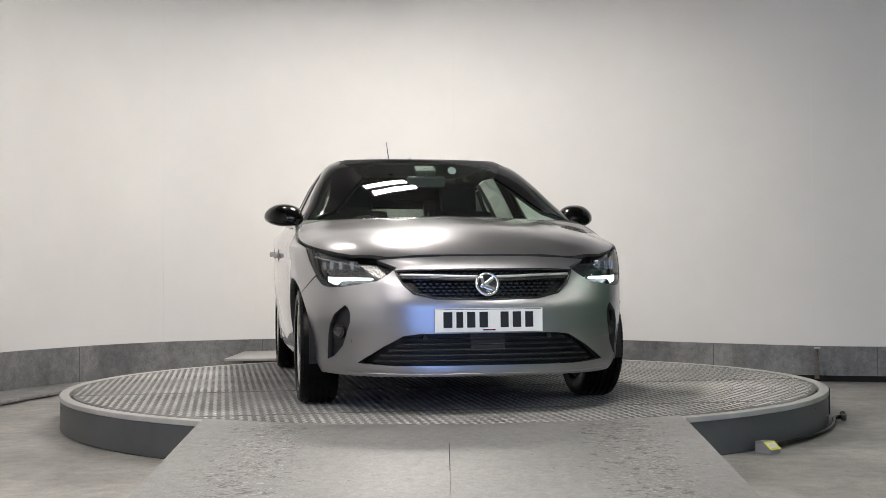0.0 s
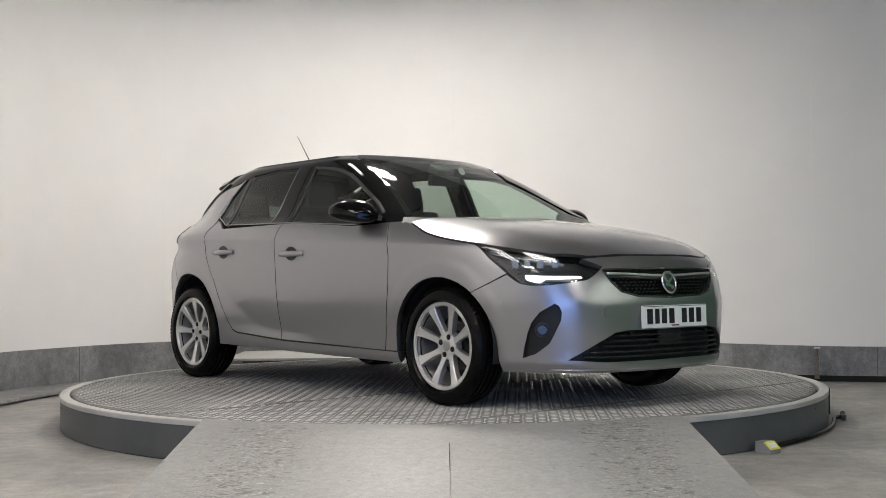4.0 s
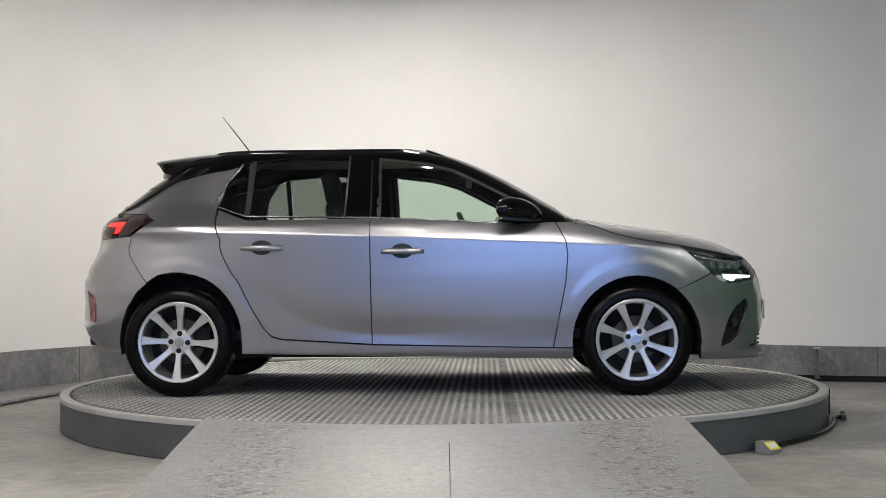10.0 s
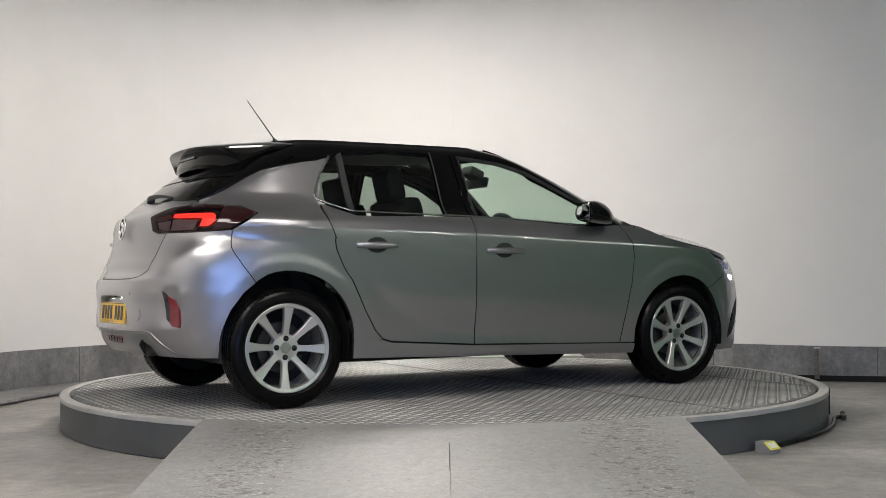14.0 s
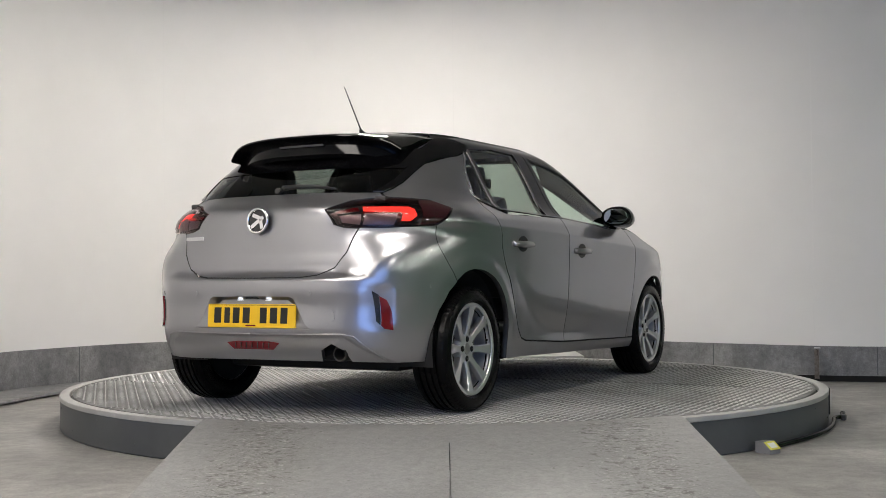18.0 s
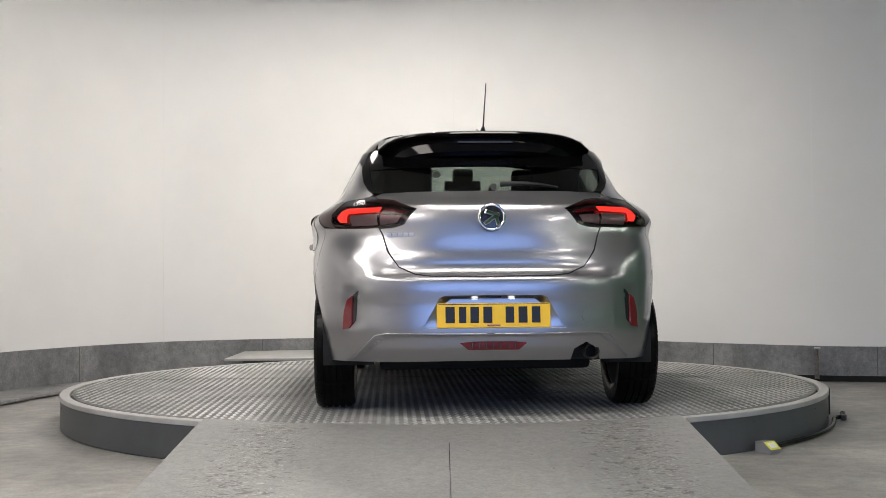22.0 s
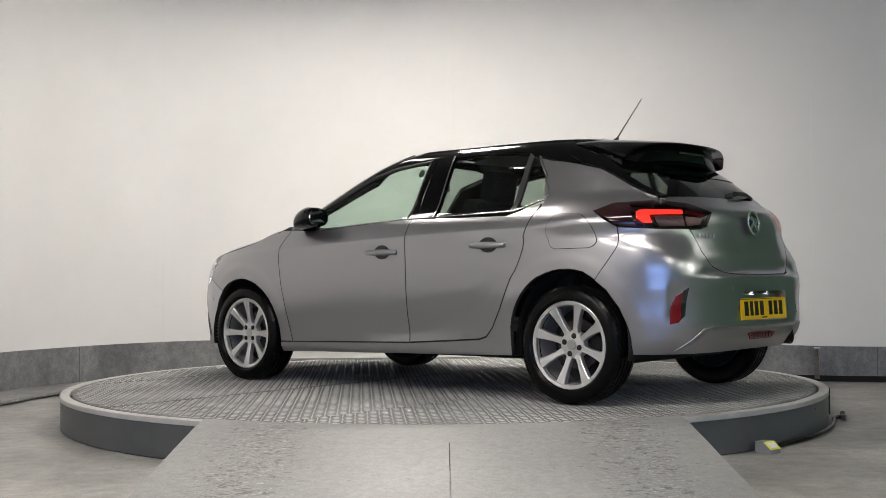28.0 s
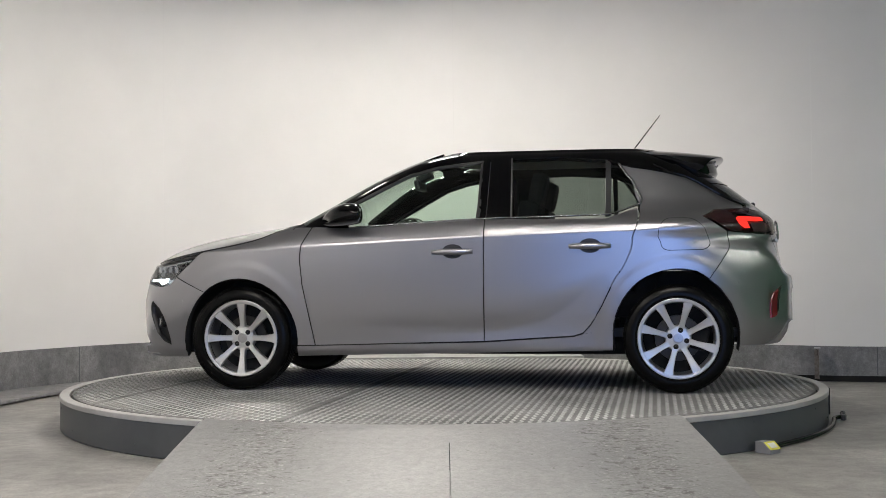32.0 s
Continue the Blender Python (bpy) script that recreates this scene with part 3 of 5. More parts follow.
def front_cap(z, glassy):
    if glassy:
        e = screen(z)
        return e - 0.30, e, 3.4
    return FRONT_A, nose(z), FRONT_N


def rear_cap(z):
    e = rear_end(z)
    k = smoothstep(1.0, 1.4, z)
    return REAR_A * (1 - k) + (e + 0.42) * k, e, REAR_N - 0.8 * smoothstep(0.66, 0.90, z)


def bow(t, n):
    """A quarter of a superellipse by angle: shares of length and breadth."""
    c, d = max(math.cos(t * math.pi / 2), 0), max(math.sin(t * math.pi / 2), 0)
    r = (c ** n + d ** n) ** (-1 / n)
    return d * r, c * r


def bow_turn(x=None, y=None, n=3.0):
    if y is None:
        x = min(max(x, 0), 1)
        y = max(1 - x ** n, 0) ** (1 / n)
    else:
        y = min(y, 1)
        x = max(1 - y ** n, 0) ** (1 / n)
    return math.atan2(x, y) / (math.pi / 2)


def shell(s, z, glassy=False, out=0.0):
    """The skin at s round the car (s = x along the flank, then on round the nose or tail) and height z, right side; s beyond the middle comes round to the left."""
    fa, fe, fn = front_cap(z, glassy)
    ra, re, rn = rear_cap(z)
    w = half_width(raised(min(max(s, -1.5), 1.8), z))
    side = -1
    top, bottom = fa + FRONT_L, ra - REAR_L
    if s > top:
        s, side = 2 * top - s, 1
    elif s < bottom:
        s, side = 2 * bottom - s, 1
    if s > fa:
        x, y = bow((s - fa) / FRONT_L, fn)
        x, y = fa + (fe - fa) * x, w * y
    elif s < ra:
        x, y = bow((ra - s) / REAR_L, rn)
        x, y = ra + (re - ra) * x, w * y
        x += tail_form(y, z)
    else:
        x, y = s, w
    y *= taper(x, z)
    y += swage(x, z) * min(1.0, y / 0.7)
    return Vector((x, side * y, z))


def share_at(x, z):
    """Breadth, as a share of the half width, at which the tail reaches back to x."""
    ra, re, rn = rear_cap(z)
    k = min(max((x - ra) / (re - ra), 0), 1)
    return max(1 - k ** rn, 0) ** (1 / rn)


def at_x(x, z, glassy=False):
    """s of the flank's point at x."""
    fa, fe, fn = front_cap(z, glassy)
    ra, re, rn = rear_cap(z)
    if x > fa:
        return fa + FRONT_L * bow_turn(x=(x - fa) / (fe - fa), n=fn)
    if x < ra:
        return ra - REAR_L * bow_turn(x=(x - ra) / (re - ra), n=rn)
    return x


def at_y(y, z, front=True, glassy=False):
    """s of the point at half breadth y on the nose or the tail; y < 0 is the right side."""
    fa, fe, fn = front_cap(z, glassy)
    ra, re, rn = rear_cap(z)
    a, L, n = (fa, FRONT_L, fn) if front else (ra, REAR_L, rn)
    t = bow_turn(y=abs(y) / half_width(z), n=n) * L
    if y > 0:
        t = 2 * L - t
    return a + t if front else a - t


def inset(poly, d):
    """A polygon shrunk by d."""
    n = len(poly)
    area = sum(poly[i][0] * poly[(i + 1) % n][1] - poly[(i + 1) % n][0] * poly[i][1] for i in range(n))
    sign = 1 if area > 0 else -1
    out = []
    for i in range(n):
        p, a, b = Vector(poly[i]), Vector(poly[i - 1]), Vector(poly[(i + 1) % n])
        u, v = (p - a).normalized(), (b - p).normalized()
        nu, nv = Vector((-u.y, u.x)) * sign, Vector((-v.y, v.x)) * sign
        m = nu + nv
        m = m / max(m.dot(nu), 0.35) if m.length > 1e-6 else nu
        out.append(tuple(p + m * d))
    return out


def rounded(poly, r, steps=3):
    """A polygon with its corners rounded off."""
    out, n = [], len(poly)
    for i in range(n):
        p, a, b = Vector(poly[i]), Vector(poly[i - 1]), Vector(poly[(i + 1) % n])
        la, lb = (a - p).length, (b - p).length
        q = min(r, la * 0.45, lb * 0.45)
        p0, p1 = p + (a - p) / la * q, p + (b - p) / lb * q
        for k in range(steps + 1):
            t = k / steps
            out.append(tuple(p0 * (1 - t) ** 2 + p * 2 * t * (1 - t) + p1 * t * t))
    return out


def clip(poly, axis, value, keep_above):
    out, n = [], len(poly)
    for i in range(n):
        a, b = poly[i - 1], poly[i]
        ia, ib = (a[axis] >= value) == keep_above or a[axis] == value, (b[axis] >= value) == keep_above or b[axis] == value
        if ia != ib:
            t = (value - a[axis]) / (b[axis] - a[axis])
            q = [a[0] + t * (b[0] - a[0]), a[1] + t * (b[1] - a[1])]
            q[axis] = value
            out.append(tuple(q))
        if ib:
            out.append(b)
    return out


def unspiked(cell):
    """An outline without the there-and-back lines that clipping a notched outline leaves."""
    pts = []
    for p in cell:
        if not pts or abs(p[0] - pts[-1][0]) + abs(p[1] - pts[-1][1]) > 4e-4:
            pts.append(p)
    again = True
    while again and len(pts) > 2:
        again = False
        for i in range(len(pts)):
            a, b, c = pts[i - 1], pts[i], pts[(i + 1) % len(pts)]
            ux, uy, vx, vy = b[0] - a[0], b[1] - a[1], c[0] - b[0], c[1] - b[1]
            if ux * ux + uy * uy < 1e-9 or (abs(ux * vy - uy * vx) < 1e-9 and ux * vx + uy * vy < 0):
                del pts[i]
                again = True
                break
    return pts


def sheet(name, poly, skin, mat, parent, step=0.04, thick=0.012, gap=0.0, label="", lift=0.0, step_v=None, into=None):
    """A piece of skin cut to one or more outlines in the skin's own two coordinates, with turned-in edges."""
    polys = poly if isinstance(poly[0], list) else [list(poly)]
    if gap:
        polys = [inset(p, gap) for p in polys]
    sv = step_v or step
    keys, coords, faces = {}, [], []

    def vert(p):
        k = (round(p[0] * 2500), round(p[1] * 2500))
        if k not in keys:
            keys[k] = len(coords)
            coords.append((float(p[0]), float(p[1])))
        return keys[k]
    for one in polys:
        u0, u1 = min(p[0] for p in one), max(p[0] for p in one)
        v0, v1 = min(p[1] for p in one), max(p[1] for p in one)
        for i in range(math.floor(u0 / step), math.ceil(u1 / step)):
            col = clip(clip(one, 0, i * step, True), 0, (i + 1) * step, False)
            if len(col) < 3:
                continue
            for j in range(math.floor(v0 / sv), math.ceil(v1 / sv)):
                cell = clip(clip(col, 1, j * sv, True), 1, (j + 1) * sv, False)
                ids = []
                for p in unspiked(cell):
                    k = vert(p)
                    if not ids or (k != ids[-1] and k != ids[0]):
                        ids.append(k)
                if len(ids) > 2 and len(set(ids)) == len(ids):
                    faces.append(ids)
                elif len(ids) > 2:
                    seen = []
                    for k in ids:
                        if k not in seen:
                            seen.append(k)
                    faces.append(seen)
    e = 0.004
    pts, normals = [], []
    for u, v in coords:
        p = skin(u, v)
        nrm = (skin(u + e, v) - skin(u - e, v)).cross(skin(u, v + e) - skin(u, v - e))
        pts.append(p)
        normals.append(nrm.normalized() if nrm.length > 1e-12 else Vector((0, 0, 1)))
    mid = sum(pts, Vector()) / len(pts)
    inside = into or Vector((mid.x * 0.75, 0, 0.62))
    if sum((p - inside).dot(q) for p, q in zip(pts, normals)) < 0:
        normals = [-q for q in normals]
    pts = [p + q * lift for p, q in zip(pts, normals)]
    fixed = []
    for f in faces:
        nf = Vector()
        for k in range(len(f)):
            nf += (pts[f[k - 1]] - pts[f[0]]).cross(pts[f[k]] - pts[f[0]])
        fixed.append(f if nf.dot(normals[f[0]]) >= 0 else f[::-1])
    faces = fixed
    if thick:
        count = set()
        for f in faces:
            for k in range(len(f)):
                count.add((f[k - 1], f[k]))
        rim = [(p, q) for p, q in count if (q, p) not in count]
        rim.sort()
        for p, q in rim:
            side = (pts[q] - pts[p]).cross(normals[p])
            side = side.normalized() if side.length > 1e-9 else normals[p]
            n0 = len(pts)
            pts += [pts[p], pts[q], pts[q] - normals[q] * thick, pts[p] - normals[p] * thick]
            normals += [(side + normals[p]).normalized(), (side + normals[q]).normalized(), side, side]
            faces.append((n0 + 1, n0, n0 + 3, n0 + 2))
    ob = mesh_object(name, pts, faces, mat, parent, label)
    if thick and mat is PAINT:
        # turned-in edges are black plastic, shade painted into the shut lines and openings
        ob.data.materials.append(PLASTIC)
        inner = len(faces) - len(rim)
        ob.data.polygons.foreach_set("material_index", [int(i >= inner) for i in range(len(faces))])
    ob.data.normals_split_custom_set_from_vertices([tuple(q) for q in normals])
    return ob


def left(skin):
    def f(u, v):
        p = skin(u, v)
        return Vector((p.x, -p.y, p.z))
    return f


def lower(s, z):
    return shell(s, z)


def upper(s, z):
    return shell(s, z, True)


def bonnet_skin(x, y):
    x = min(x, 2.045)
    z = shoulder_top(x)
    p = shell(at_x(x, z), z)
    ye, mid = max(abs(p.y), 0.02), bonnet_mid(x)
    k = min(abs(y) / ye, 1.05)
    h = mid - (mid - z) * (0.35 * k ** 2 + 0.65 * k ** 5)
    # a low ridge down the middle
    h += 0.008 * (1 - min(abs(y) / 0.42, 1)) ** 1.3 * smoothstep(1.99, 1.6, x)
    return Vector((x, y, h))


def roof_skin(u, k):
    """u round the roof's edge, k from 0 at the middle line to 1 at the edge."""
    p = shell(u, 1.40, True)
    cx = min(max(p.x, -0.95), -0.25)
    q = Vector((cx + (p.x - cx) * k, p.y * k, 0))
    q.z = 1.40 + 0.034 * (1 - abs(k) ** 2.2)
    return q


def arch(front, start, stop, n=16):
    """Points of a wheel arch between two angles in degrees, 0 forwards and 90 at the top."""
    ax, rx, rz, cz = (1.272, 0.353, 0.353, 0.300) if front else (-1.257, 0.348, 0.378, 0.312)
    return [(ax + rx * math.cos(radians(start + (stop - start) * i / n)), cz + rz * math.sin(radians(start + (stop - start) * i / n))) for i in range(n + 1)]


def flank(points, glassy=False):
    """Corners given by x and z, as s and z."""
    return [(at_x(x, z, glassy), z) for x, z in points]


def along_top(x0, x1, n=10, drop=0.0):
    return [(x0 + (x1 - x0) * i / n, shoulder_top(x0 + (x1 - x0) * i / n) - drop) for i in range(n + 1)]


DOOR_FRONT_EDGE = [(0.811, 0.262), (0.85, 0.464), (0.88, 0.619), (0.893, 0.77), (0.882, 0.851), (0.83, 0.954)]
DOOR_REAR_EDGE = [(-1.066, 1.056), (-1.046, 0.926), (-0.966, 0.73), (-0.849, 0.483), (-0.789, 0.382), (-0.745, 0.335), (-0.69, 0.318)]
QUARTER_EDGE = [(-1.632, 1.062), (-1.58, 1.082), (-1.509, 1.117), (-1.42, 1.168), (-1.326, 1.216), (-1.20, 1.248), (-1.10, 1.268), (-1.014, 1.280)]
MID_F, MID_R = FRONT_A + FRONT_L, REAR_A - REAR_L
GRILLE = [(-0.25, 0.553), (-0.355, 0.577), (-0.405, 0.625), (-0.437, 0.684), (-0.30, 0.689)]
LOW_GRILLE = [(-0.45, 0.236), (-0.612, 0.248), (-0.50, 0.325), (-0.405, 0.378), (-0.33, 0.387)]
FOG_LOW = [(1.914, 0.440), (1.863, 0.328), (1.803, 0.278), (1.745, 0.258), (1.752, 0.30), (1.777, 0.382), (1.799, 0.432)]
FOG_HIGH = [(1.799, 0.432), (1.835, 0.481), (1.894, 0.523), (1.910, 0.510), (1.918, 0.481), (1.914, 0.440)]
LAMP_TOP = [(1.525, 0.813), (1.60, 0.798), (1.75, 0.773), (1.86, 0.755)]
TAIL_LAMP_SIDE = [(-1.415, 0.985), (-1.475, 1.018)]


def nose_points(points):
    return [(at_y(y, z, True), z) for y, z in points]


def tail_points(points):
    return [(at_y(y, z, False), z) for y, z in points]


def twin(points, middle):
    """The same outline on the other side of the middle."""
    return [(2 * middle - s, z) for s, z in points]


HEADLAMP = flank(LAMP_TOP) + nose_points([(-0.62, 0.745), (-0.52, 0.737), (-0.43, 0.700), (-0.470, 0.671), (-0.525, 0.637), (-0.60, 0.624), (-0.68, 0.612)]) + flank([(1.80, 0.610), (1.745, 0.622), (1.690, 0.668), (1.60, 0.745)])
TAIL_LAMP = flank(TAIL_LAMP_SIDE) + [(-1.657, 1.025), (-1.784, 1.029), (-1.948, 1.013), (-2.105, 0.972), (-2.056, 0.905), (-2.00, 0.890), (-1.921, 0.887), (-1.802, 0.886), (-1.679, 0.891)] + flank([(-1.55, 0.902)])


def build_car():
    car = tagged(new("hatchback_car"), "silver-grey five-door hatchback with black roof on the turntable", "car")
    for side in (-1, 1):
        low = lower if side < 0 else left(lower)
        up = upper if side < 0 else left(upper)

        def fl(name, points, mat=PAINT, gap=0.003, label="", skin=low, glassy=False, **kw):
            if mat is PAINT:
                kw.setdefault("step_v", 0.01)
                kw.setdefault("step", 0.02)
            return sheet(name, flank(points, glassy), skin, mat, car, gap=gap, label=label, **kw)
        fl("front_wing", arch(True, 51, 180) + [(0.919, 0.262)] + DOOR_FRONT_EDGE + along_top(0.88, 1.50, 10) + [(1.525, 0.806), (1.60, 0.742), (1.690, 0.668)], gap=0.003, thick=0.03)
        fl("front_door", [(-0.185, 0.287)] + DOOR_FRONT_EDGE + along_top(0.80, -0.193, 12), thick=0.03)
        fl("rear_door", [(-0.69, 0.318), (-0.185, 0.287), (-0.193, 0.986)] + along_top(-0.25, -0.88, 6) + [(-1.055, 1.045)] + DOOR_REAR_EDGE[1:-1], thick=0.03)
        fl("sill", [(-0.909, 0.238), (0.919, 0.200), (0.919, 0.257), (-0.185, 0.281), (-0.69, 0.312), (-0.75, 0.330), (-0.909, 0.352)], thick=0.03, gap=0.0)
        quarter = sheet("rear_quarter", flank([(-0.745, 0.327), (-0.909, 0.348)] + arch(False, 4, 122) + [(-1.546, 0.896), (-1.413, 0.983), (-1.475, 1.021)]) + [(-1.657, 1.028), (-1.784, 1.033)]
                        + flank(QUARTER_EDGE + [(-0.945, 1.298), (-1.03, 1.16)] + DOOR_REAR_EDGE[:-1]), low, PAINT, car, gap=0.003, thick=0.03, step=0.02, step_v=0.0125)
        # windows
        fl("front_door_glass", [(-0.150, 0.992), (0.55, 0.953), (0.62, 0.975), (0.735, 1.010), (0.66, 1.062), (0.475, 1.160), (0.275, 1.261), (0.08, 1.311), (-0.155, 1.338)], GLASS, 0.0, "clear green-tinted glass", up, True, thick=0, lift=-0.006)
        fl("rear_door_glass", [(-0.874, 1.005), (-0.345, 0.998), (-0.330, 1.350), (-0.60, 1.348), (-0.865, 1.326)], PRIVACY, 0.0, "dark privacy glass", up, True, thick=0, lift=-0.006)
        fl("quarter_glass", [(-1.066, 1.068), (-1.058, 1.062), (-0.903, 1.010), (-0.903, 1.300), (-0.945, 1.298), (-1.04, 1.15), (-1.07, 1.095)], PRIVACY, 0.0, "dark privacy glass", up, True, thick=0, lift=-0.006)
        # black frame round the windows, up to the roof
        fl("roof_rail", [(-0.155, 1.341), (0.08, 1.315), (0.275, 1.265), (0.475, 1.164), (0.66, 1.066), (0.745, 1.012), (0.64, 0.972), (0.60, 0.945), (0.90, 0.955),
                         (0.845, 1.04), (0.665, 1.155), (0.485, 1.262), (0.305, 1.335), (0.10, 1.385), (-0.05, 1.40), (-0.6, 1.40), (-1.05, 1.40), (-1.2, 1.33), (-1.31, 1.28), (-1.40, 1.183), (-1.326, 1.220), (-1.20, 1.252), (-1.10, 1.272), (-1.014, 1.284), (-0.945, 1.302), (-0.885, 1.328), (-0.60, 1.352)], BLACK, 0.0, "gloss black roof rail and pillar", up, True, thick=0.03, step=0.03)
        fl("centre_pillar", [(-0.190, 0.990), (-0.150, 0.990), (-0.158, 1.341), (-0.196, 1.345)], BLACK, 0.0, "gloss black front half of the pillar", up, True, thick=0.03)
        fl("centre_pillar", [(-0.340, 0.990), (-0.198, 0.990), (-0.204, 1.346), (-0.325, 1.354)], BLACK, 0.0, "gloss black rear half of the pillar", up, True, thick=0.03)
        fl("pillar_seal", [(-0.345, 0.992), (-0.335, 0.992), (-0.321, 1.352), (-0.330, 1.352)], DARK_CHROME, 0.0, "", up, True, thick=0.0, lift=0.0015)
        fl("pillar_backing", [(-0.205, 0.985), (-0.180, 0.985), (-0.185, 1.345), (-0.212, 1.345)], PLASTIC, 0.0, "", up, True, thick=0.0, lift=-0.012)
        fl("quarter_bar", [(-0.903, 1.008), (-0.874, 1.002), (-0.871, 1.330), (-0.903, 1.312)], SATIN, 0.0, "", up, True, thick=0.02)
    # bonnet
    edge = []
    for i in range(16):
        x = 1.0 + 0.97 * i / 15
        z = shoulder_top(x)
        edge.append((x, abs(shell(at_x(x, z), z).y) * 0.985))
    edge = [p for p in edge if p[1] > 0.5]
    edge = [p for p in edge if p[0] < 1.90]
    nose_edge = [(1.932, 0.47), (1.952, 0.40), (1.972, 0.2)]
    outline = [(x, -y) for x, y in edge + nose_edge] + [(1.977, 0)] + [(x, y) for x, y in (edge + nose_edge)[::-1]] + [(0.965, 0.6), (1.01, 0.3), (1.02, 0.0), (1.01, -0.3), (0.965, -0.6)]
    sheet("bonnet", outline, bonnet_skin, PAINT, car, gap=0.002, step=0.03, step_v=0.0125, thick=0.02)
    # windscreen and black roof

    def screen_skin(b, z):
        v = z - 1.15
        return Vector((0.7078 - 1.742 * v - 0.72 * v * v - 2.6 * v ** 3 - 0.07 * b * b - 0.045 * b ** 4, b * half_width(z), z))
    sheet("windscreen", [(-0.93, 0.975), (0.93, 0.975), (0.92, 1.10), (0.90, 1.25), (0.86, 1.335), (0.5, 1.366), (0.0, 1.374), (-0.5, 1.366), (-0.86, 1.335), (-0.90, 1.25), (-0.92, 1.10)],
          screen_skin, GLASS, car, step=0.03, step_v=0.015, thick=0, label="raked green-tinted windscreen")
    sheet("header", [(-0.86, 1.335), (-0.5, 1.366), (0.0, 1.374), (0.5, 1.366), (0.86, 1.335), (0.89, 1.362), (0.90, 1.399), (-0.90, 1.399), (-0.89, 1.362)], screen_skin, BLACK, car, step=0.06, step_v=0.02, thick=0.01)
    for k in (roof_skin, left(roof_skin)):
        sheet("roof_panel", [(-2.41, 0.0), (1.68, 0.0), (1.68, 1.0), (-2.41, 1.0)], k, BLACK, car, step=0.05, step_v=0.1, thick=0, label="gloss black roof")
    sheet("scuttle", [(-0.985, 0.945), (0.985, 0.945), (0.95, 0.98), (-0.95, 0.98)], screen_skin, PLASTIC, car, step=0.08, step_v=0.03, thick=0.02)

    # front bumper: each half in an upper and a lower outline round its openings
    upper_half = [(MID_F, 0.754)] + nose_points([(-0.20, 0.753), (-0.40, 0.746), (-0.515, 0.737), (-0.425, 0.700), (-0.466, 0.670), (-0.523, 0.635), (-0.60, 0.622), (-0.68, 0.610)]) + flank([(1.80, 0.608), (1.745, 0.620), (1.688, 0.662)] + arch(True, 51, 27, 4) + FOG_HIGH) \
        + [(MID_F, 0.43), (MID_F, 0.545)] + nose_points(GRILLE) + [(MID_F, 0.690)]
    lower_half = flank(arch(True, 27, 0, 4) + [(1.627, 0.188)]) + nose_points([(-0.62, 0.185), (-0.3, 0.185)]) + [(MID_F, 0.185), (MID_F, 0.236)] + nose_points(LOW_GRILLE) + [(MID_F, 0.388), (MID_F, 0.43)] + flank(FOG_LOW)
    halves = [upper_half, lower_half, twin(upper_half, MID_F), twin(lower_half, MID_F)]
    sheet("front_bumper", halves, lower, PAINT, car, step=0.02, step_v=0.0125, thick=0.035)
    # rear bumper round the plate recess
    rear_half = flank([(-1.4425, 0.6325), (-1.500, 0.585), (-1.560, 0.50), (-1.598, 0.40), (-1.605, 0.31), (-1.605, 0.262)]) + tail_points([(-0.70, 0.262), (-0.535, 0.268), (-0.52, 0.32), (-0.46, 0.352), (-0.40, 0.32), (-0.385, 0.268)]) \
        + [(MID_R, 0.268), (MID_R, 0.418)] + tail_points([(-0.365, 0.418), (-0.335, 0.44), (-0.265, 0.558), (-0.24, 0.568)]) + [(MID_R, 0.570), (MID_R, 0.652)] \
        + tail_points([(-0.30, 0.655), (-0.38, 0.664), (-0.46, 0.698), (-0.515, 0.77), (-0.541, 0.884)]) + [(-1.802, 0.883), (-1.679, 0.888)] + flank([(-1.5465, 0.895)])
    other = flank([(-1.4425, 0.6325), (-1.500, 0.585), (-1.560, 0.50), (-1.598, 0.40), (-1.605, 0.31), (-1.605, 0.262)]) + tail_points([(-0.70, 0.262)]) \
        + [(MID_R, 0.268), (MID_R, 0.418)] + tail_points([(-0.365, 0.418), (-0.335, 0.44), (-0.265, 0.558), (-0.24, 0.568)]) + [(MID_R, 0.570), (MID_R, 0.652)] \
        + tail_points([(-0.30, 0.655), (-0.38, 0.664), (-0.46, 0.698), (-0.515, 0.77), (-0.541, 0.884)]) + [(-1.802, 0.883), (-1.679, 0.888)] + flank([(-1.5465, 0.895)])
    sheet("rear_bumper", [rear_half, twin(other, MID_R)], lower, PAINT, car, step=0.02, step_v=0.0125, thick=0.03)
    # tailgate and rear window
    tg = tail_points([(-0.30, 0.659), (-0.38, 0.668), (-0.46, 0.702), (-0.511, 0.774), (-0.536, 0.882)]) + [(-2.00, 0.886), (-2.060, 0.902), (-2.110, 0.972), (-1.948, 1.018), (-1.790, 1.033)] + tail_points([(-0.561, 1.058), (-0.40, 1.060)])
    sheet("tailgate", tg[::-1] + [(MID_R, 0.656)] + twin(tg, MID_R) + [(MID_R, 1.062)], lower, PAINT, car, gap=0.002, step=0.03, step_v=0.02, thick=0.03)
    return car


def tail_skin(b, z):
    """The tail by breadth (a share of the half width) and height."""
    ra, re, rn = rear_cap(z)
    k = max(1 - abs(b) ** rn, 0) ** (1 / rn)
    x = ra + (re - ra) * k
    return Vector((x, b * half_width(z) * taper(x, z), z))


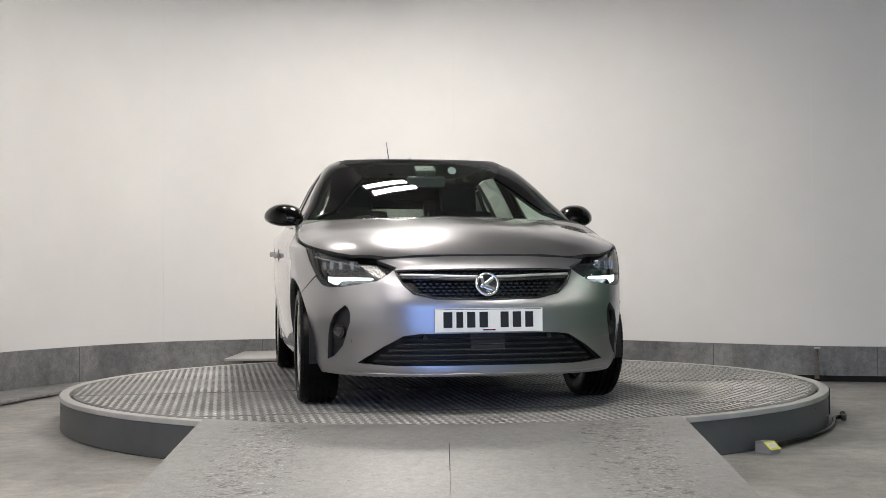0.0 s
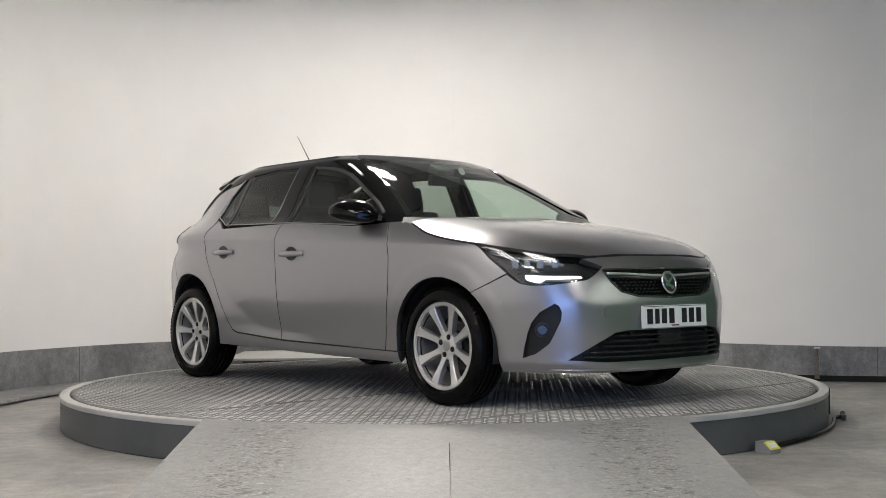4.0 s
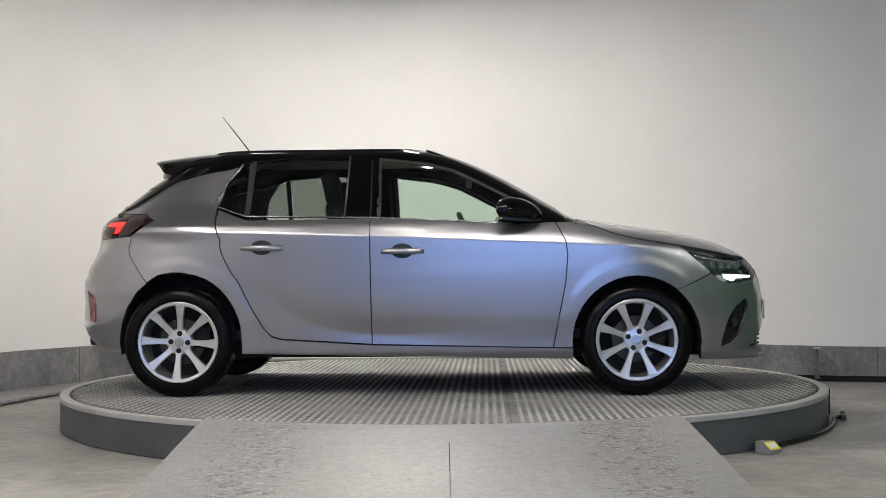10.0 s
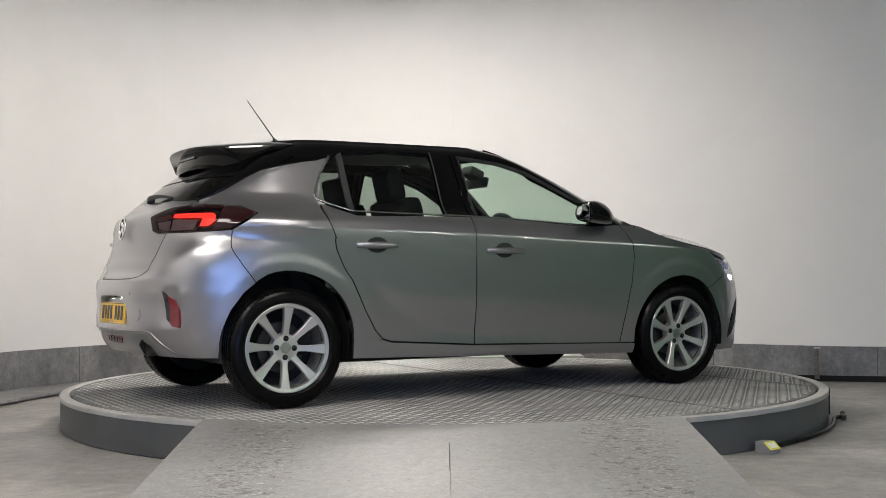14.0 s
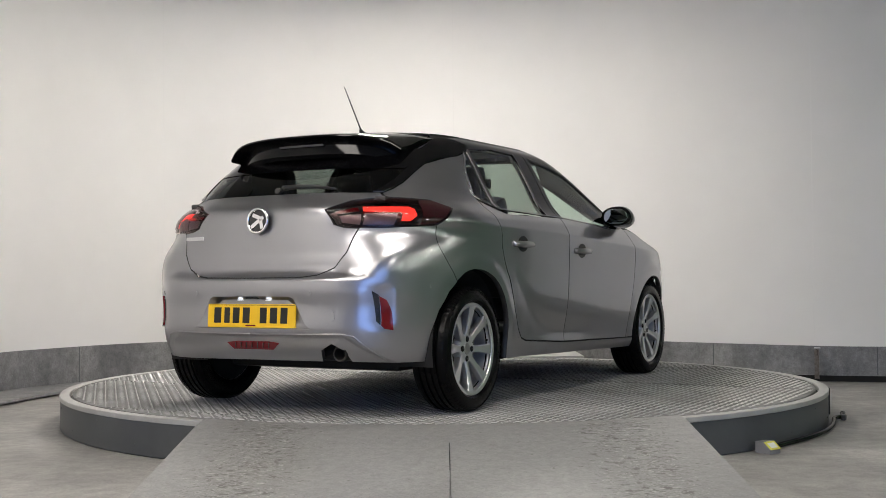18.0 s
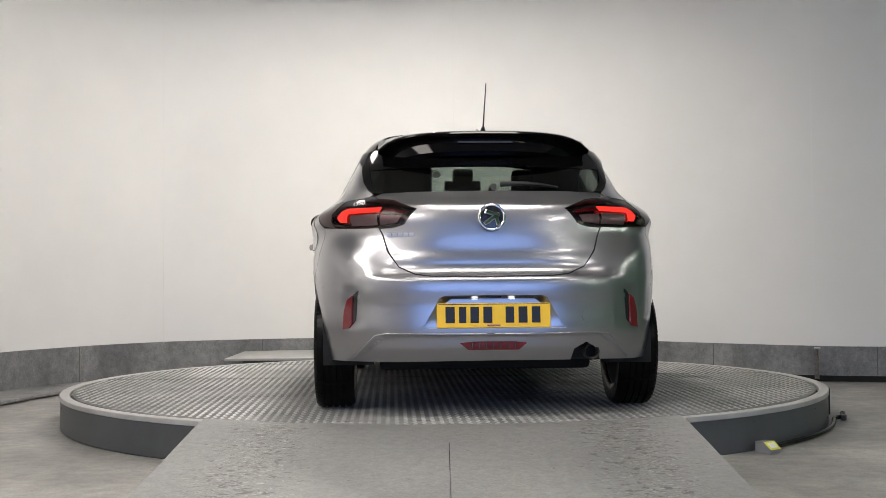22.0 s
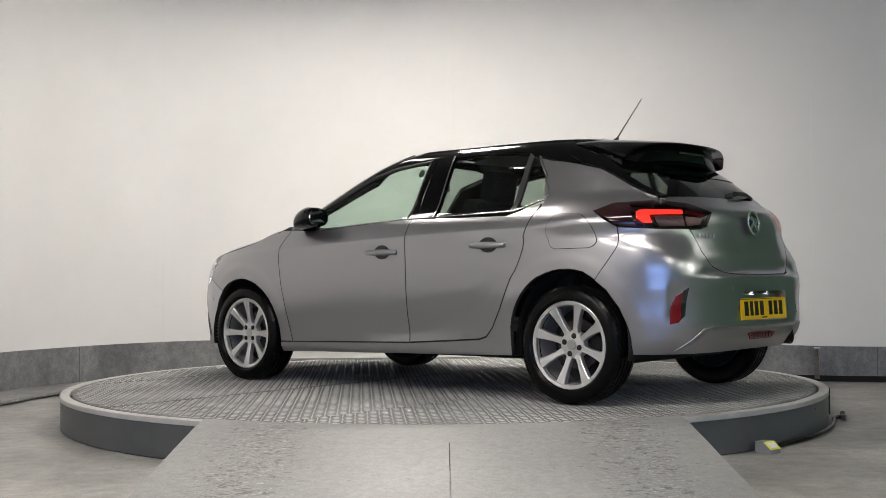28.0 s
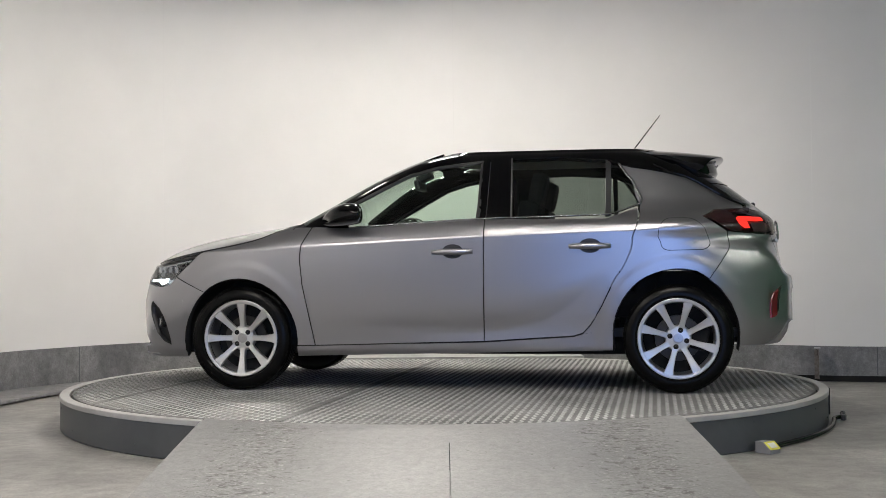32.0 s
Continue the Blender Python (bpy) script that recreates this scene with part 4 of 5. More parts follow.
def build_wheel(car, x, side, turn):
    """side -1: right. Built with its outer face towards -y, then turned."""
    hub = new("wheel")
    hub.parent = car
    hub["label"] = "silver eight-spoke alloy wheel with black tyre"
    hub.matrix_basis = pose(x, side * (0.752 if x > 0 else 0.746), HUB_Z, 0, 0, 0 if side < 0 else 180) @ pose(0, 0, 0, 0, turn, 0)
    tread = [(0.300, -0.078)]
    for h in (-0.048, -0.016, 0.016, 0.048):
        tread += [(0.303, h - 0.006), (0.296, h - 0.004), (0.296, h + 0.004), (0.303, h + 0.006)]
    v, f = lathe([(0.222, -0.075), (0.230, -0.091), (0.236, -0.0945), (0.239, -0.0975), (0.262, -0.0995), (0.266, -0.0975), (0.286, -0.094)] + tread + [(0.300, 0.078), (0.285, 0.096), (0.235, 0.096), (0.20, 0.085), (0.20, -0.06)], 64)
    tyre = sharpen(mesh_object("tyre", v, f, RUBBER, hub), 40)
    # shoulder blocks
    v, f = [], []
    for k in range(76):
        a0, a1 = 2 * math.pi * k / 76, 2 * math.pi * (k + 0.72) / 76
        b = len(v)
        for a, skew in ((a0, 0.0), (a1, 0.0)):
            for r, h in ((0.286, -0.0960), (0.2985, -0.0835), (0.3042, -0.060), (0.290, -0.060)):
                v.append((r * math.cos(a), h, r * math.sin(a)))
        f += [(b + q, b + 4 + q, b + 4 + (q + 1) % 4, b + (q + 1) % 4) for q in range(4)] + [(b, b + 1, b + 2, b + 3), (b + 7, b + 6, b + 5, b + 4)]
    mesh_object("shoulder_tread", v, f, RUBBER, tyre, smooth=False)["kind"] = "stuff"
    v, f = lathe([(0.2045, -0.078), (0.2065, -0.0835), (0.2215, -0.0865), (0.2255, -0.0845), (0.2260, -0.078), (0.222, -0.070), (0.204, -0.070), (0.1995, -0.050), (0.196, 0.08)], 64)
    sharpen(mesh_object("rim", v, f, ALLOY, hub), 30)
    bm = bmesh.new()
    for k in range(8):
        a = 2 * math.pi * k / 8
        m = pose(0, 0, 0, 0, math.degrees(a), 0)
        prof = [(0.056, 0.0200, -0.0525), (0.078, 0.0165, -0.0555), (0.105, 0.0155, -0.061), (0.150, 0.0190, -0.0715), (0.185, 0.0240, -0.0785), (0.2075, 0.0285, -0.0815)]
        ring = []
        for r, w, y in prof:
            ring.append([bm.verts.new(m @ Vector(p)) for p in ((r, y + 0.034, -w * 0.92), (r, y + 0.004, -w), (r, y, -w + 0.0035), (r, y + 0.0012, 0), (r, y, w - 0.0035), (r, y + 0.004, w), (r, y + 0.034, w * 0.92))])
        for i in range(len(ring) - 1):
            for q in range(6):
                bm.faces.new((ring[i][q], ring[i][q + 1], ring[i + 1][q + 1], ring[i + 1][q]))
    sharpen(part("spokes", bm, ALLOY, hub), 25)
    v, f = lathe([(0.001, -0.053), (0.058, -0.0527), (0.069, -0.050), (0.074, -0.040), (0.076, -0.015)], 48)
    sharpen(mesh_object("hub", v, f, ALLOY, hub), 30)
    v, f = lathe([(0.001, -0.0555), (0.014, -0.0558), (0.024, -0.0563), (0.0275, -0.0555), (0.0285, -0.052)], 28)
    sharpen(mesh_object("centre_cap", v, f, STEEL, hub, "round centre cap"), 30)
    # black discs stand in for the shaded holes round the bolt heads
    for k in range(4):
        a = math.pi / 2 * k
        v, f = lathe([(0.001, -0.0560), (0.0065, -0.0560), (0.0072, -0.0545), (0.0140, -0.0545), (0.0150, -0.050)], 16)
        bolt = mesh_object("bolt_and_hole_shade", v, f, SHADOW, hub)
        bolt.matrix_basis = pose(0.0475 * math.cos(a), -0.0012, 0.0475 * math.sin(a))
    v, f = lathe([(0.001, 0.004), (0.075, 0.004), (0.078, 0.012), (0.128, 0.012), (0.130, 0.03)], 40)
    sharpen(mesh_object("brake_disc", v, f, DISC, hub), 30)
    bm = bmesh.new()
    box(bm, (0.09, 0.05, 0.13), (0.115, 0.015, 0.03), (0, 0, 0), 0.015)
    part("brake_caliper", bm, SHADOW, hub)
    bm = bmesh.new()
    box(bm, (0.018, 0.012, 0.012), (0.205, -0.060, 0.045), (0, 0, 0), 0.003)
    part("valve", bm, SHADOW, hub)
    # added black disc stands in for the shade behind the spokes
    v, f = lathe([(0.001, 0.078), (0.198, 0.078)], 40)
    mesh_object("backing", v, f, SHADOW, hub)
    return hub


CAR = build_car()
for wx, sd, turn in ((FRONT_AXLE, -1, 20), (REAR_AXLE, -1, 3), (FRONT_AXLE, 1, 45), (REAR_AXLE, 1, 16)):
    build_wheel(CAR, wx, sd, turn)


# ---- the car's ends, lamps and fittings ----


def offset_skin(skin, d, into=None):
    """The same skin set in by d along its normal."""
    def f(u, v):
        e = 0.004
        p = skin(u, v)
        n = (skin(u + e, v) - skin(u - e, v)).cross(skin(u, v + e) - skin(u, v - e))
        n = n.normalized() if n.length > 1e-12 else Vector((0, 0, 1))
        c = Vector((p.x * 0.75, 0, 0.62))
        if (p - c).dot(n) < 0:
            n = -n
        return p - n * d
    return f


def loft(rows, close=False):
    """A bmesh skin through rows of points."""
    bm = bmesh.new()
    rings = [[bm.verts.new(p) for p in row] for row in rows]
    n = len(rows[0])
    for i in range(len(rings) - 1):
        for q in range(n if close else n - 1):
            r = (q + 1) % n
            bm.faces.new((rings[i][q], rings[i][r], rings[i + 1][r], rings[i + 1][q]))
    if close:
        bm.faces.new(rings[0][::-1])
        bm.faces.new(rings[-1])
    return bm


def strip_along(points, normals, width, thick):
    """A slim rounded bead along points."""
    rows = []
    for i, p in enumerate(points):
        t = (points[min(i + 1, len(points) - 1)] - points[max(i - 1, 0)]).normalized()
        n = normals[i]
        w = t.cross(n).normalized() * width / 2
        rows.append([p - w - n * 0.004, p - w + n * thick * 0.6, p - w * 0.5 + n * thick, p + w * 0.5 + n * thick, p + w + n * thick * 0.6, p + w - n * 0.004])
    return loft(rows, True)


def skin_line(skin, points, per=6):
    """Points and outward normals along a broken line on a skin."""
    out, nor = [], []
    for i in range(len(points) - 1):
        for k in range(per + (i == len(points) - 2)):
            t = k / per
            u, v = points[i][0] + (points[i + 1][0] - points[i][0]) * t, points[i][1] + (points[i + 1][1] - points[i][1]) * t
            p, q = skin(u, v), offset_skin(skin, 0.01)(u, v)
            out.append(p)
            nor.append((p - q).normalized())
    return out, nor


HEADLIGHT_GLOW = material("white_daytime_lamp", (0.9, 0.95, 1.0), 0.3, glow=3.2, glow_colour=(0.84, 0.95, 1.0))
RED_GLOW = material("red_lit_tail_lamp", (0.6, 0.02, 0.02), 0.3, glow=2.3, glow_colour=(1.0, 0.045, 0.03))
PLATE_GLOW = material("white_plate_lamp", (0.9, 0.9, 0.9), 0.3, glow=2.0, glow_colour=(0.9, 0.95, 1.0))
RED_LENS = material("red_plastic_lens", (0.15, 0.005, 0.010), 0.12, coat=0.6)
DARK_RED = material("dark_red_plastic", (0.018, 0.0015, 0.003), 0.12, coat=0.5)
SMOKED = glass("smoked_red_lens", (0.56, 0.44, 0.44), 0.16, 0.018)
CLEAR_REFLECTOR = material("silvered_reflector", (0.42, 0.43, 0.45), 0.22, 0.8)
PLATE_WHITE = material("white_plate", (0.80, 0.82, 0.82), 0.35)
PLATE_YELLOW = material("yellow_plate", (0.85, 0.52, 0.01), 0.35)
CHARACTER = material("black_plate_characters", (0.008, 0.008, 0.008), 0.4)
TAIL_CLEAR = material("silvered_tail_panel", (0.30, 0.30, 0.32), 0.3, 0.5)
DARK_LENS = material("smoked_inner_lens", (0.03, 0.03, 0.035), 0.2, coat=0.5)
DULL_STEEL = material("sooty_steel", (0.06, 0.055, 0.05), 0.5, 0.8)
GRILLE_BLACK = material("gloss_black_grille", (0.010, 0.010, 0.011), 0.25, coat=0.6)


def number_plate(car, name, x, z, faces_front, tilt, mat, label):
    plate = part(name, box(bmesh.new(), (0.006, 0.520, 0.111), bevel=0.002), mat, car, label)
    plate.matrix_basis = pose(x, 0, z, 0, tilt, 0)
    f = 1 if faces_front else -1
    # the registration stands as plain bars
    widths = [0.052, 0.040, 0.048, 0.050, 0.0, 0.048, 0.050, 0.048]
    y = -0.225
    for w in widths:
        if w:
            bar = part("character_bar", box(bmesh.new(), (0.002, w * 0.82, 0.074), bevel=0.0005), CHARACTER, plate)
            bar.matrix_basis = pose(f * 0.0036, f * (y + w / 2), 0.002)
        y += (w or 0.03) + 0.011
    bar = part("maker_bar", box(bmesh.new(), (0.001, 0.06, 0.006)), RED_LENS, plate)
    bar.matrix_basis = pose(f * 0.0032, 0, -0.046)
    bar = part("edge_line", box(bmesh.new(), (0.001, 0.506, 0.0025)), CHARACTER, plate)
    bar.matrix_basis = pose(f * 0.0032, 0, 0.0505)
    return plate


def ring_badge(car, name, at, tilt, size):
    badge = new(name)
    badge.parent = car
    badge["label"] = "round chrome badge"
    badge.matrix_basis = pose(*at, 0, tilt, 0)
    rows = []
    for i in range(33):
        a = 2 * math.pi * i / 32
        c, s = math.cos(a), math.sin(a)
        rows.append([Vector(((0.006 * math.sin(b) + 0.006), (size + 0.007 * math.cos(b)) * c, (size + 0.007 * math.cos(b)) * s)) for b in [k * math.pi / 4 for k in range(9)]])
    part("ring", loft(rows), CHROME, badge, smooth=True)
    v, f = lathe([(0.001, -0.006), (size, -0.003)], 32)
    ob = mesh_object("disc", v, f, GRILLE_BLACK, badge)
    ob.matrix_basis = pose(0, 0, 0, 0, 0, 90)
    bm = bmesh.new()
    box(bm, (0.008, size * 1.5, size * 0.34), (0.006, 0, size * 0.12), (35, 0, 0), 0.003)
    box(bm, (0.008, size * 0.9, size * 0.34), (0.006, size * 0.1, -size * 0.35), (-20, 0, 0), 0.003)
    box(bm, (0.008, size * 0.34, size * 0.9), (0.006, -size * 0.42, size * 0.25), (15, 0, 0), 0.003)
    part("emblem", bm, CHROME, badge)
    return badge


def build_front(car):
    def plain(u, v):
        return shell(u, v)
    # grille: dark backing, rows of short bars, a chrome-edged cross bar
    half = [(MID_F, 0.545)] + nose_points(GRILLE) + [(MID_F, 0.690)]
    grille = sheet("grille", [half, twin(half, MID_F)], offset_skin(plain, 0.035), GRILLE_BLACK, car, step=0.04, thick=0, label="gloss black grille with small slots")
    rng = random.Random(3)
    v, f = [], []
    for r in range(8):
        z = 0.556 + r * 0.0165
        span = 0.25 + 0.17 * min((z - 0.545) / 0.12, 1.0)
        if z < 0.575:
            span = 0.27
        n = int(span / 0.030)
        for k in range(-n, n + 1):
            y = (k + 0.5 * (r % 2)) * 0.030
            if abs(y) > span:
                continue
            p = shell(at_y(y, z), z)
            for q in range(4):
                dy, dz = ((-0.0125, 0), (0, 0.0052), (0.0125, 0), (0, -0.0052))[q]
                v.append((p.x - 0.012, p.y + dy, p.z + dz))
            for q in range(4):
                dy, dz = ((-0.0145, 0), (0, 0.0072), (0.0145, 0), (0, -0.0072))[q]
                v.append((p.x - 0.028, p.y + dy, p.z + dz))
            b = len(v) - 8
            f += [(b, b + 3, b + 2, b + 1)] + [(b + q, b + (q + 1) % 4, b + 4 + (q + 1) % 4, b + 4 + q) for q in range(4)]
    mesh_object("grille_mesh", v, f, GRILLE_BLACK, grille, "diamond grille studs", smooth=False)
    pts, nor = skin_line(plain, nose_points([(0.415, 0.655), (0.3, 0.652), (0.15, 0.645), (0, 0.64), (-0.15, 0.645), (-0.3, 0.652), (-0.415, 0.655)]))
    part("cross_bar", strip_along([p - n * 0.012 for p, n in zip(pts, nor)], nor, 0.020, 0.012), GRILLE_BLACK, grille, "gloss black bar", smooth=True)
    pts, nor = skin_line(plain, nose_points([(0.415, 0.666), (0.3, 0.664), (0.15, 0.658), (0, 0.654), (-0.15, 0.658), (-0.3, 0.664), (-0.415, 0.666)]))
    part("chrome_line", strip_along(pts, nor, 0.011, 0.005), ALLOY, grille, "satin silver line", smooth=True)
    rim = nose_points([(0, 0.690), (-0.30, 0.689), (-0.437, 0.684), (-0.405, 0.625), (-0.355, 0.577), (-0.25, 0.553), (0, 0.545)])
    for line in (rim, twin(rim, MID_F)):
        pts, nor = skin_line(plain, line)
        part("grille_surround", strip_along(pts, nor, 0.010, 0.003), GRILLE_BLACK, grille, smooth=True)
    ring_badge(car, "front_badge", (2.058, 0, 0.618), -14, 0.052)
    # lower intake with slats
    half = [(MID_F, 0.236)] + nose_points(LOW_GRILLE) + [(MID_F, 0.388)]
    intake = sheet("lower_intake", [half, twin(half, MID_F)], offset_skin(plain, 0.06), PLASTIC, car, step=0.05, thick=0, label="black slatted lower air intake")
    for z, span in ((0.258, 0.545), (0.282, 0.52), (0.308, 0.48), (0.334, 0.44), (0.360, 0.395)):
        line = nose_points([(span, z), (span * 0.5, z), (0, z), (-span * 0.5, z), (-span, z)])
        pts, nor = skin_line(plain, line)
        part("slat", strip_along([p - n * 0.030 for p, n in zip(pts, nor)], nor, 0.009, 0.018), PLASTIC, intake, smooth=True)
    part("radar_panel", box(bmesh.new(), (0.02, 0.17, 0.085), (2.055, 0, 0.350), bevel=0.008), PLASTIC, intake, "flat black sensor panel")
    for y in (-0.30, 0.30):
        bm = bmesh.new()
        tube(bm, (2.02, y, 0.368), (2.066, y, 0.368), 0.011)
        part("parking_sensor", bm, PLASTIC, car)
    number_plate(car, "front_number_plate", 2.096, 0.450, True, -1.5, PLATE_WHITE, "white plate with black bars")
    # splitter lip
    pts, nor = skin_line(plain, nose_points([(0.66, 0.200), (0.45, 0.197), (0.2, 0.195), (0, 0.195), (-0.2, 0.195), (-0.45, 0.197), (-0.66, 0.200)]))
    part("splitter", strip_along(pts, nor, 0.009, 0.004), PAINT, car, "thin silver lower lip", smooth=True)
    for mid, skin in ((False, plain), (True, plain)):
        tw = (lambda p: twin(p, MID_F)) if mid else (lambda p: p)
        # fog lamp recess
        recess = flank(FOG_HIGH[:-1] + FOG_LOW[:-1])
        pocket = sheet("fog_recess", tw(recess), offset_skin(plain, 0.030), PLASTIC, car, step=0.03, thick=0, label="black fog lamp pocket")
        c = shell(*tw([(at_x(1.842, 0.395), 0.395)])[0])
        d = Vector((0.80, c.y, 0)).normalized()
        bm = bmesh.new()
        tube(bm, c - d * 0.035, c - d * 0.010, 0.036, 0.034, 20)
        lamp = part("fog_lamp", bm, PLASTIC, pocket, "small round fog lamp")
        bm = bmesh.new()
        tube(bm, c - d * 0.011, c - d * 0.006, 0.027, 0.022, 20)
        part("lens", bm, GRILLE_BLACK, lamp, "dark glass lens")
        # head lamp
        outline = tw(HEADLAMP)
        lampset = sheet("headlamp", outline, offset_skin(plain, 0.045), GRILLE_BLACK, car, step=0.03, thick=0, label="slim headlamp with lit daytime strip")
        sheet("lens", inset(outline, 0.001), plain, LENS, lampset, step=0.03, thick=0, lift=-0.002)
        # lit strip along the lower edge, deep at its outer end
        shape = [(1.768, 0.661), (1.768, 0.638), (1.808, 0.625), (1.832, 0.622), (1.864, 0.640), (2.055, 0.645), (2.070, 0.650), (2.055, 0.656), (1.845, 0.658)]
        sheet("daytime_strip", tw(shape), offset_skin(plain, 0.012), HEADLIGHT_GLOW, lampset, step=0.04, thick=0.006, label="white lit strip")
        for k in range(4):
            x = 1.72 + 0.052 * k
            p = shell(*tw([(at_x(x, 0.700), 0.700)])[0])
            d = Vector((0.5, p.y, 0)).normalized()
            bm = bmesh.new()
            box(bm, (0.024, 0.030, 0.040), p - d * 0.034 + Vector((0, 0, 0.012)), (0, 0, math.degrees(math.atan2(d.y, d.x))), 0.004)
            part("projector", bm, CLEAR_REFLECTOR, lampset)
        line = tw(flank([(1.60, 0.768), (1.75, 0.745), (1.86, 0.728)]) + nose_points([(-0.60, 0.716)]))
        pts, nor = skin_line(offset_skin(plain, 0.026), line)
        part("brow", strip_along(pts, nor, 0.012, 0.010), CLEAR_REFLECTOR, lampset, smooth=True)
        # sensors
        for x, z in ((1.651, 0.520), (1.905, 0.353)):
            p = shell(*tw([(at_x(x, z), z)])[0])
            q = offset_skin(plain, 0.01)(*tw([(at_x(x, z), z)])[0])
            n = (p - q).normalized()
            bm = bmesh.new()
            tube(bm, p - n * 0.01, p + n * 0.0025, 0.0115, 0.010, 16)
            part("parking_sensor", bm, PAINT, car, smooth=False)
    # towing eye cover
    u = (at_y(-0.44, 0.478), 0.478)
    circle = [(u[0] + 0.033 * math.cos(2 * math.pi * k / 24), u[1] + 0.033 * math.sin(2 * math.pi * k / 24)) for k in range(24)]
    sheet("towing_cover", circle, plain, PAINT, car, step=0.02, thick=0.004, lift=0.0022)


def build_rear(car):
    def plain(u, v):
        return shell(u, v)
    edge = [(share_at(x, z) - 0.012, z + 0.002) for x, z in QUARTER_EDGE[:6]]
    side = [(b - 0.05, z) for b, z in edge[:5]]
    pane = [(0.72, 1.057)] + side[1:] + [(0.86, 1.29)]
    outline = [(-b, z) for b, z in pane] + [(b, z) for b, z in pane[::-1]] + [(0, 1.063)]
    window = sheet("rear_window", outline, tail_skin, REAR_TINT, car, step=0.05, step_v=0.02, thick=0, lift=-0.004, label="dark tinted rear window")
    frit = [(-0.84, 1.185), (0, 1.19), (0.84, 1.185), (0.90, 1.24), (0.86, 1.29), (-0.86, 1.29), (-0.90, 1.24)]
    sheet("window_border", frit, tail_skin, BLACK, window, step=0.05, step_v=0.02, thick=0, lift=-0.001, label="black glass border")
    for sgn in (-1, 1):
        fin = edge + [(0.985, 1.30), (0.85, 1.30)] + [(b - 0.006, z) for b, z in side[::-1]]
        sheet("window_fin", [(sgn * b, z) for b, z in fin], tail_skin, BLACK, car, step=0.03, step_v=0.02, thick=0.02, label="gloss black window fin")
    # roof spoiler: sections across the car
    rows = []
    for i in range(25):
        b = -1 + 2 * i / 24
        y = 0.528 * b
        k = abs(b)
        tip = -1.568 + 0.135 * k ** 2.6
        top = 1.364 - 0.030 * k ** 3 - 0.045 * k ** 9
        box_y = y * 0.93
        rows.append([Vector(q) for q in ((-1.10, y, 1.410 - 0.045 * k ** 4), (-1.22, y, 1.403 - 0.050 * k ** 4), (-1.33, y, 1.393 - 0.050 * k ** 4 - 0.03 * k ** 9), (tip + 0.020, y, top + 0.006), (tip + 0.003, y, top), (tip, y, top - 0.008),
                                             (tip + 0.010, y, top - 0.017), (tip + 0.050, box_y, top - 0.030), (tip + 0.040, box_y, top - 0.062), (tip + 0.034, box_y, top - 0.092), (tip + 0.048, box_y, top - 0.112),
                                             (tip + 0.090, box_y, top - 0.116), (-1.36, box_y, 1.250), (-1.22, y, 1.34 - 0.02 * k ** 4))])
    spoiler = sharpen(part("roof_spoiler", loft(rows, True), BLACK, car, "gloss black roof spoiler"), 40)
    bm = bmesh.new()
    box(bm, (0.006, 0.27, 0.011), (-1.527, 0, 1.318), (0, -12, 0), 0.001)
    part("brake_light", bm, DARK_LENS, spoiler, "unlit high brake light")
    # recess and plate
    half = [(MID_R, 0.418)] + tail_points([(-0.365, 0.418), (-0.335, 0.44), (-0.265, 0.558), (-0.24, 0.568)]) + [(MID_R, 0.570)]
    outer = half[:-1] + twin(half, MID_R)[::-1][:-1]
    inner = [(MID_R, 0.424)] + tail_points([(-0.272, 0.424), (-0.268, 0.45), (-0.232, 0.535), (-0.205, 0.550)]) + [(MID_R, 0.552)]
    slope = lambda u, v: offset_skin(plain, 0.006 + 0.030 * smoothstep(0.42, 0.55, v))(u, v)
    recess = sheet("plate_recess", [inner, twin(inner, MID_R)], slope, PAINT, car, step=0.03, thick=0)
    for flip in (False, True):
        rim_o, rim_i = (twin(half, MID_R), twin(inner, MID_R)) if flip else (half, inner)
        out_pts, in_pts = skin_line(plain, rim_o, 8)[0], skin_line(slope, rim_i, 8)[0]
        mids = [(a * 0.5 + b * 0.5) for a, b in zip(out_pts, in_pts)]
        sharpen(part("recess_bevel", loft([out_pts, mids, in_pts]), PAINT, recess), 35)
    number_plate(car, "rear_number_plate", -1.935, 0.478, False, 4, PLATE_YELLOW, "yellow plate with black bars")
    for y in (-0.085, 0.085):
        lamp = part("plate_lamp", box(bmesh.new(), (0.012, 0.028, 0.002), (-1.912, y, 0.5515), bevel=0.001), PLATE_GLOW, car, "small lit plate lamp")
    part("boot_button", box(bmesh.new(), (0.02, 0.07, 0.012), (-1.925, 0, 0.564), bevel=0.003), PLASTIC, car)
    # tail lamps
    for tw in ((lambda p: p), (lambda p: twin(p, MID_R))):
        outline = tw(TAIL_LAMP)
        lamp = sheet("tail_lamp", outline, offset_skin(plain, 0.030), GRILLE_BLACK, car, step=0.03, thick=0, label="smoked tail lamp with red lit bracket")
        sheet("lens", inset(outline, 0.001), plain, SMOKED, lamp, step=0.03, step_v=0.02, thick=0, lift=0.002)
        deep = offset_skin(plain, 0.014)
        # bracket-shaped light, deep at its outer end
        shape = [(-1.645, 0.985), (-1.665, 0.998), (-1.90, 0.996), (-1.905, 0.972), (-1.715, 0.970), (-1.735, 0.918), (-1.692, 0.915), (-1.655, 0.95)]
        sheet("lit_bracket", tw(shape), deep, RED_GLOW, lamp, step=0.03, thick=0.004, label="red lit bracket")
        sheet("reversing_lens", tw([(-1.745, 0.958), (-1.905, 0.960), (-1.915, 0.900), (-1.765, 0.897)]), deep, TAIL_CLEAR, lamp, step=0.03, thick=0.004, label="clear reversing lens")
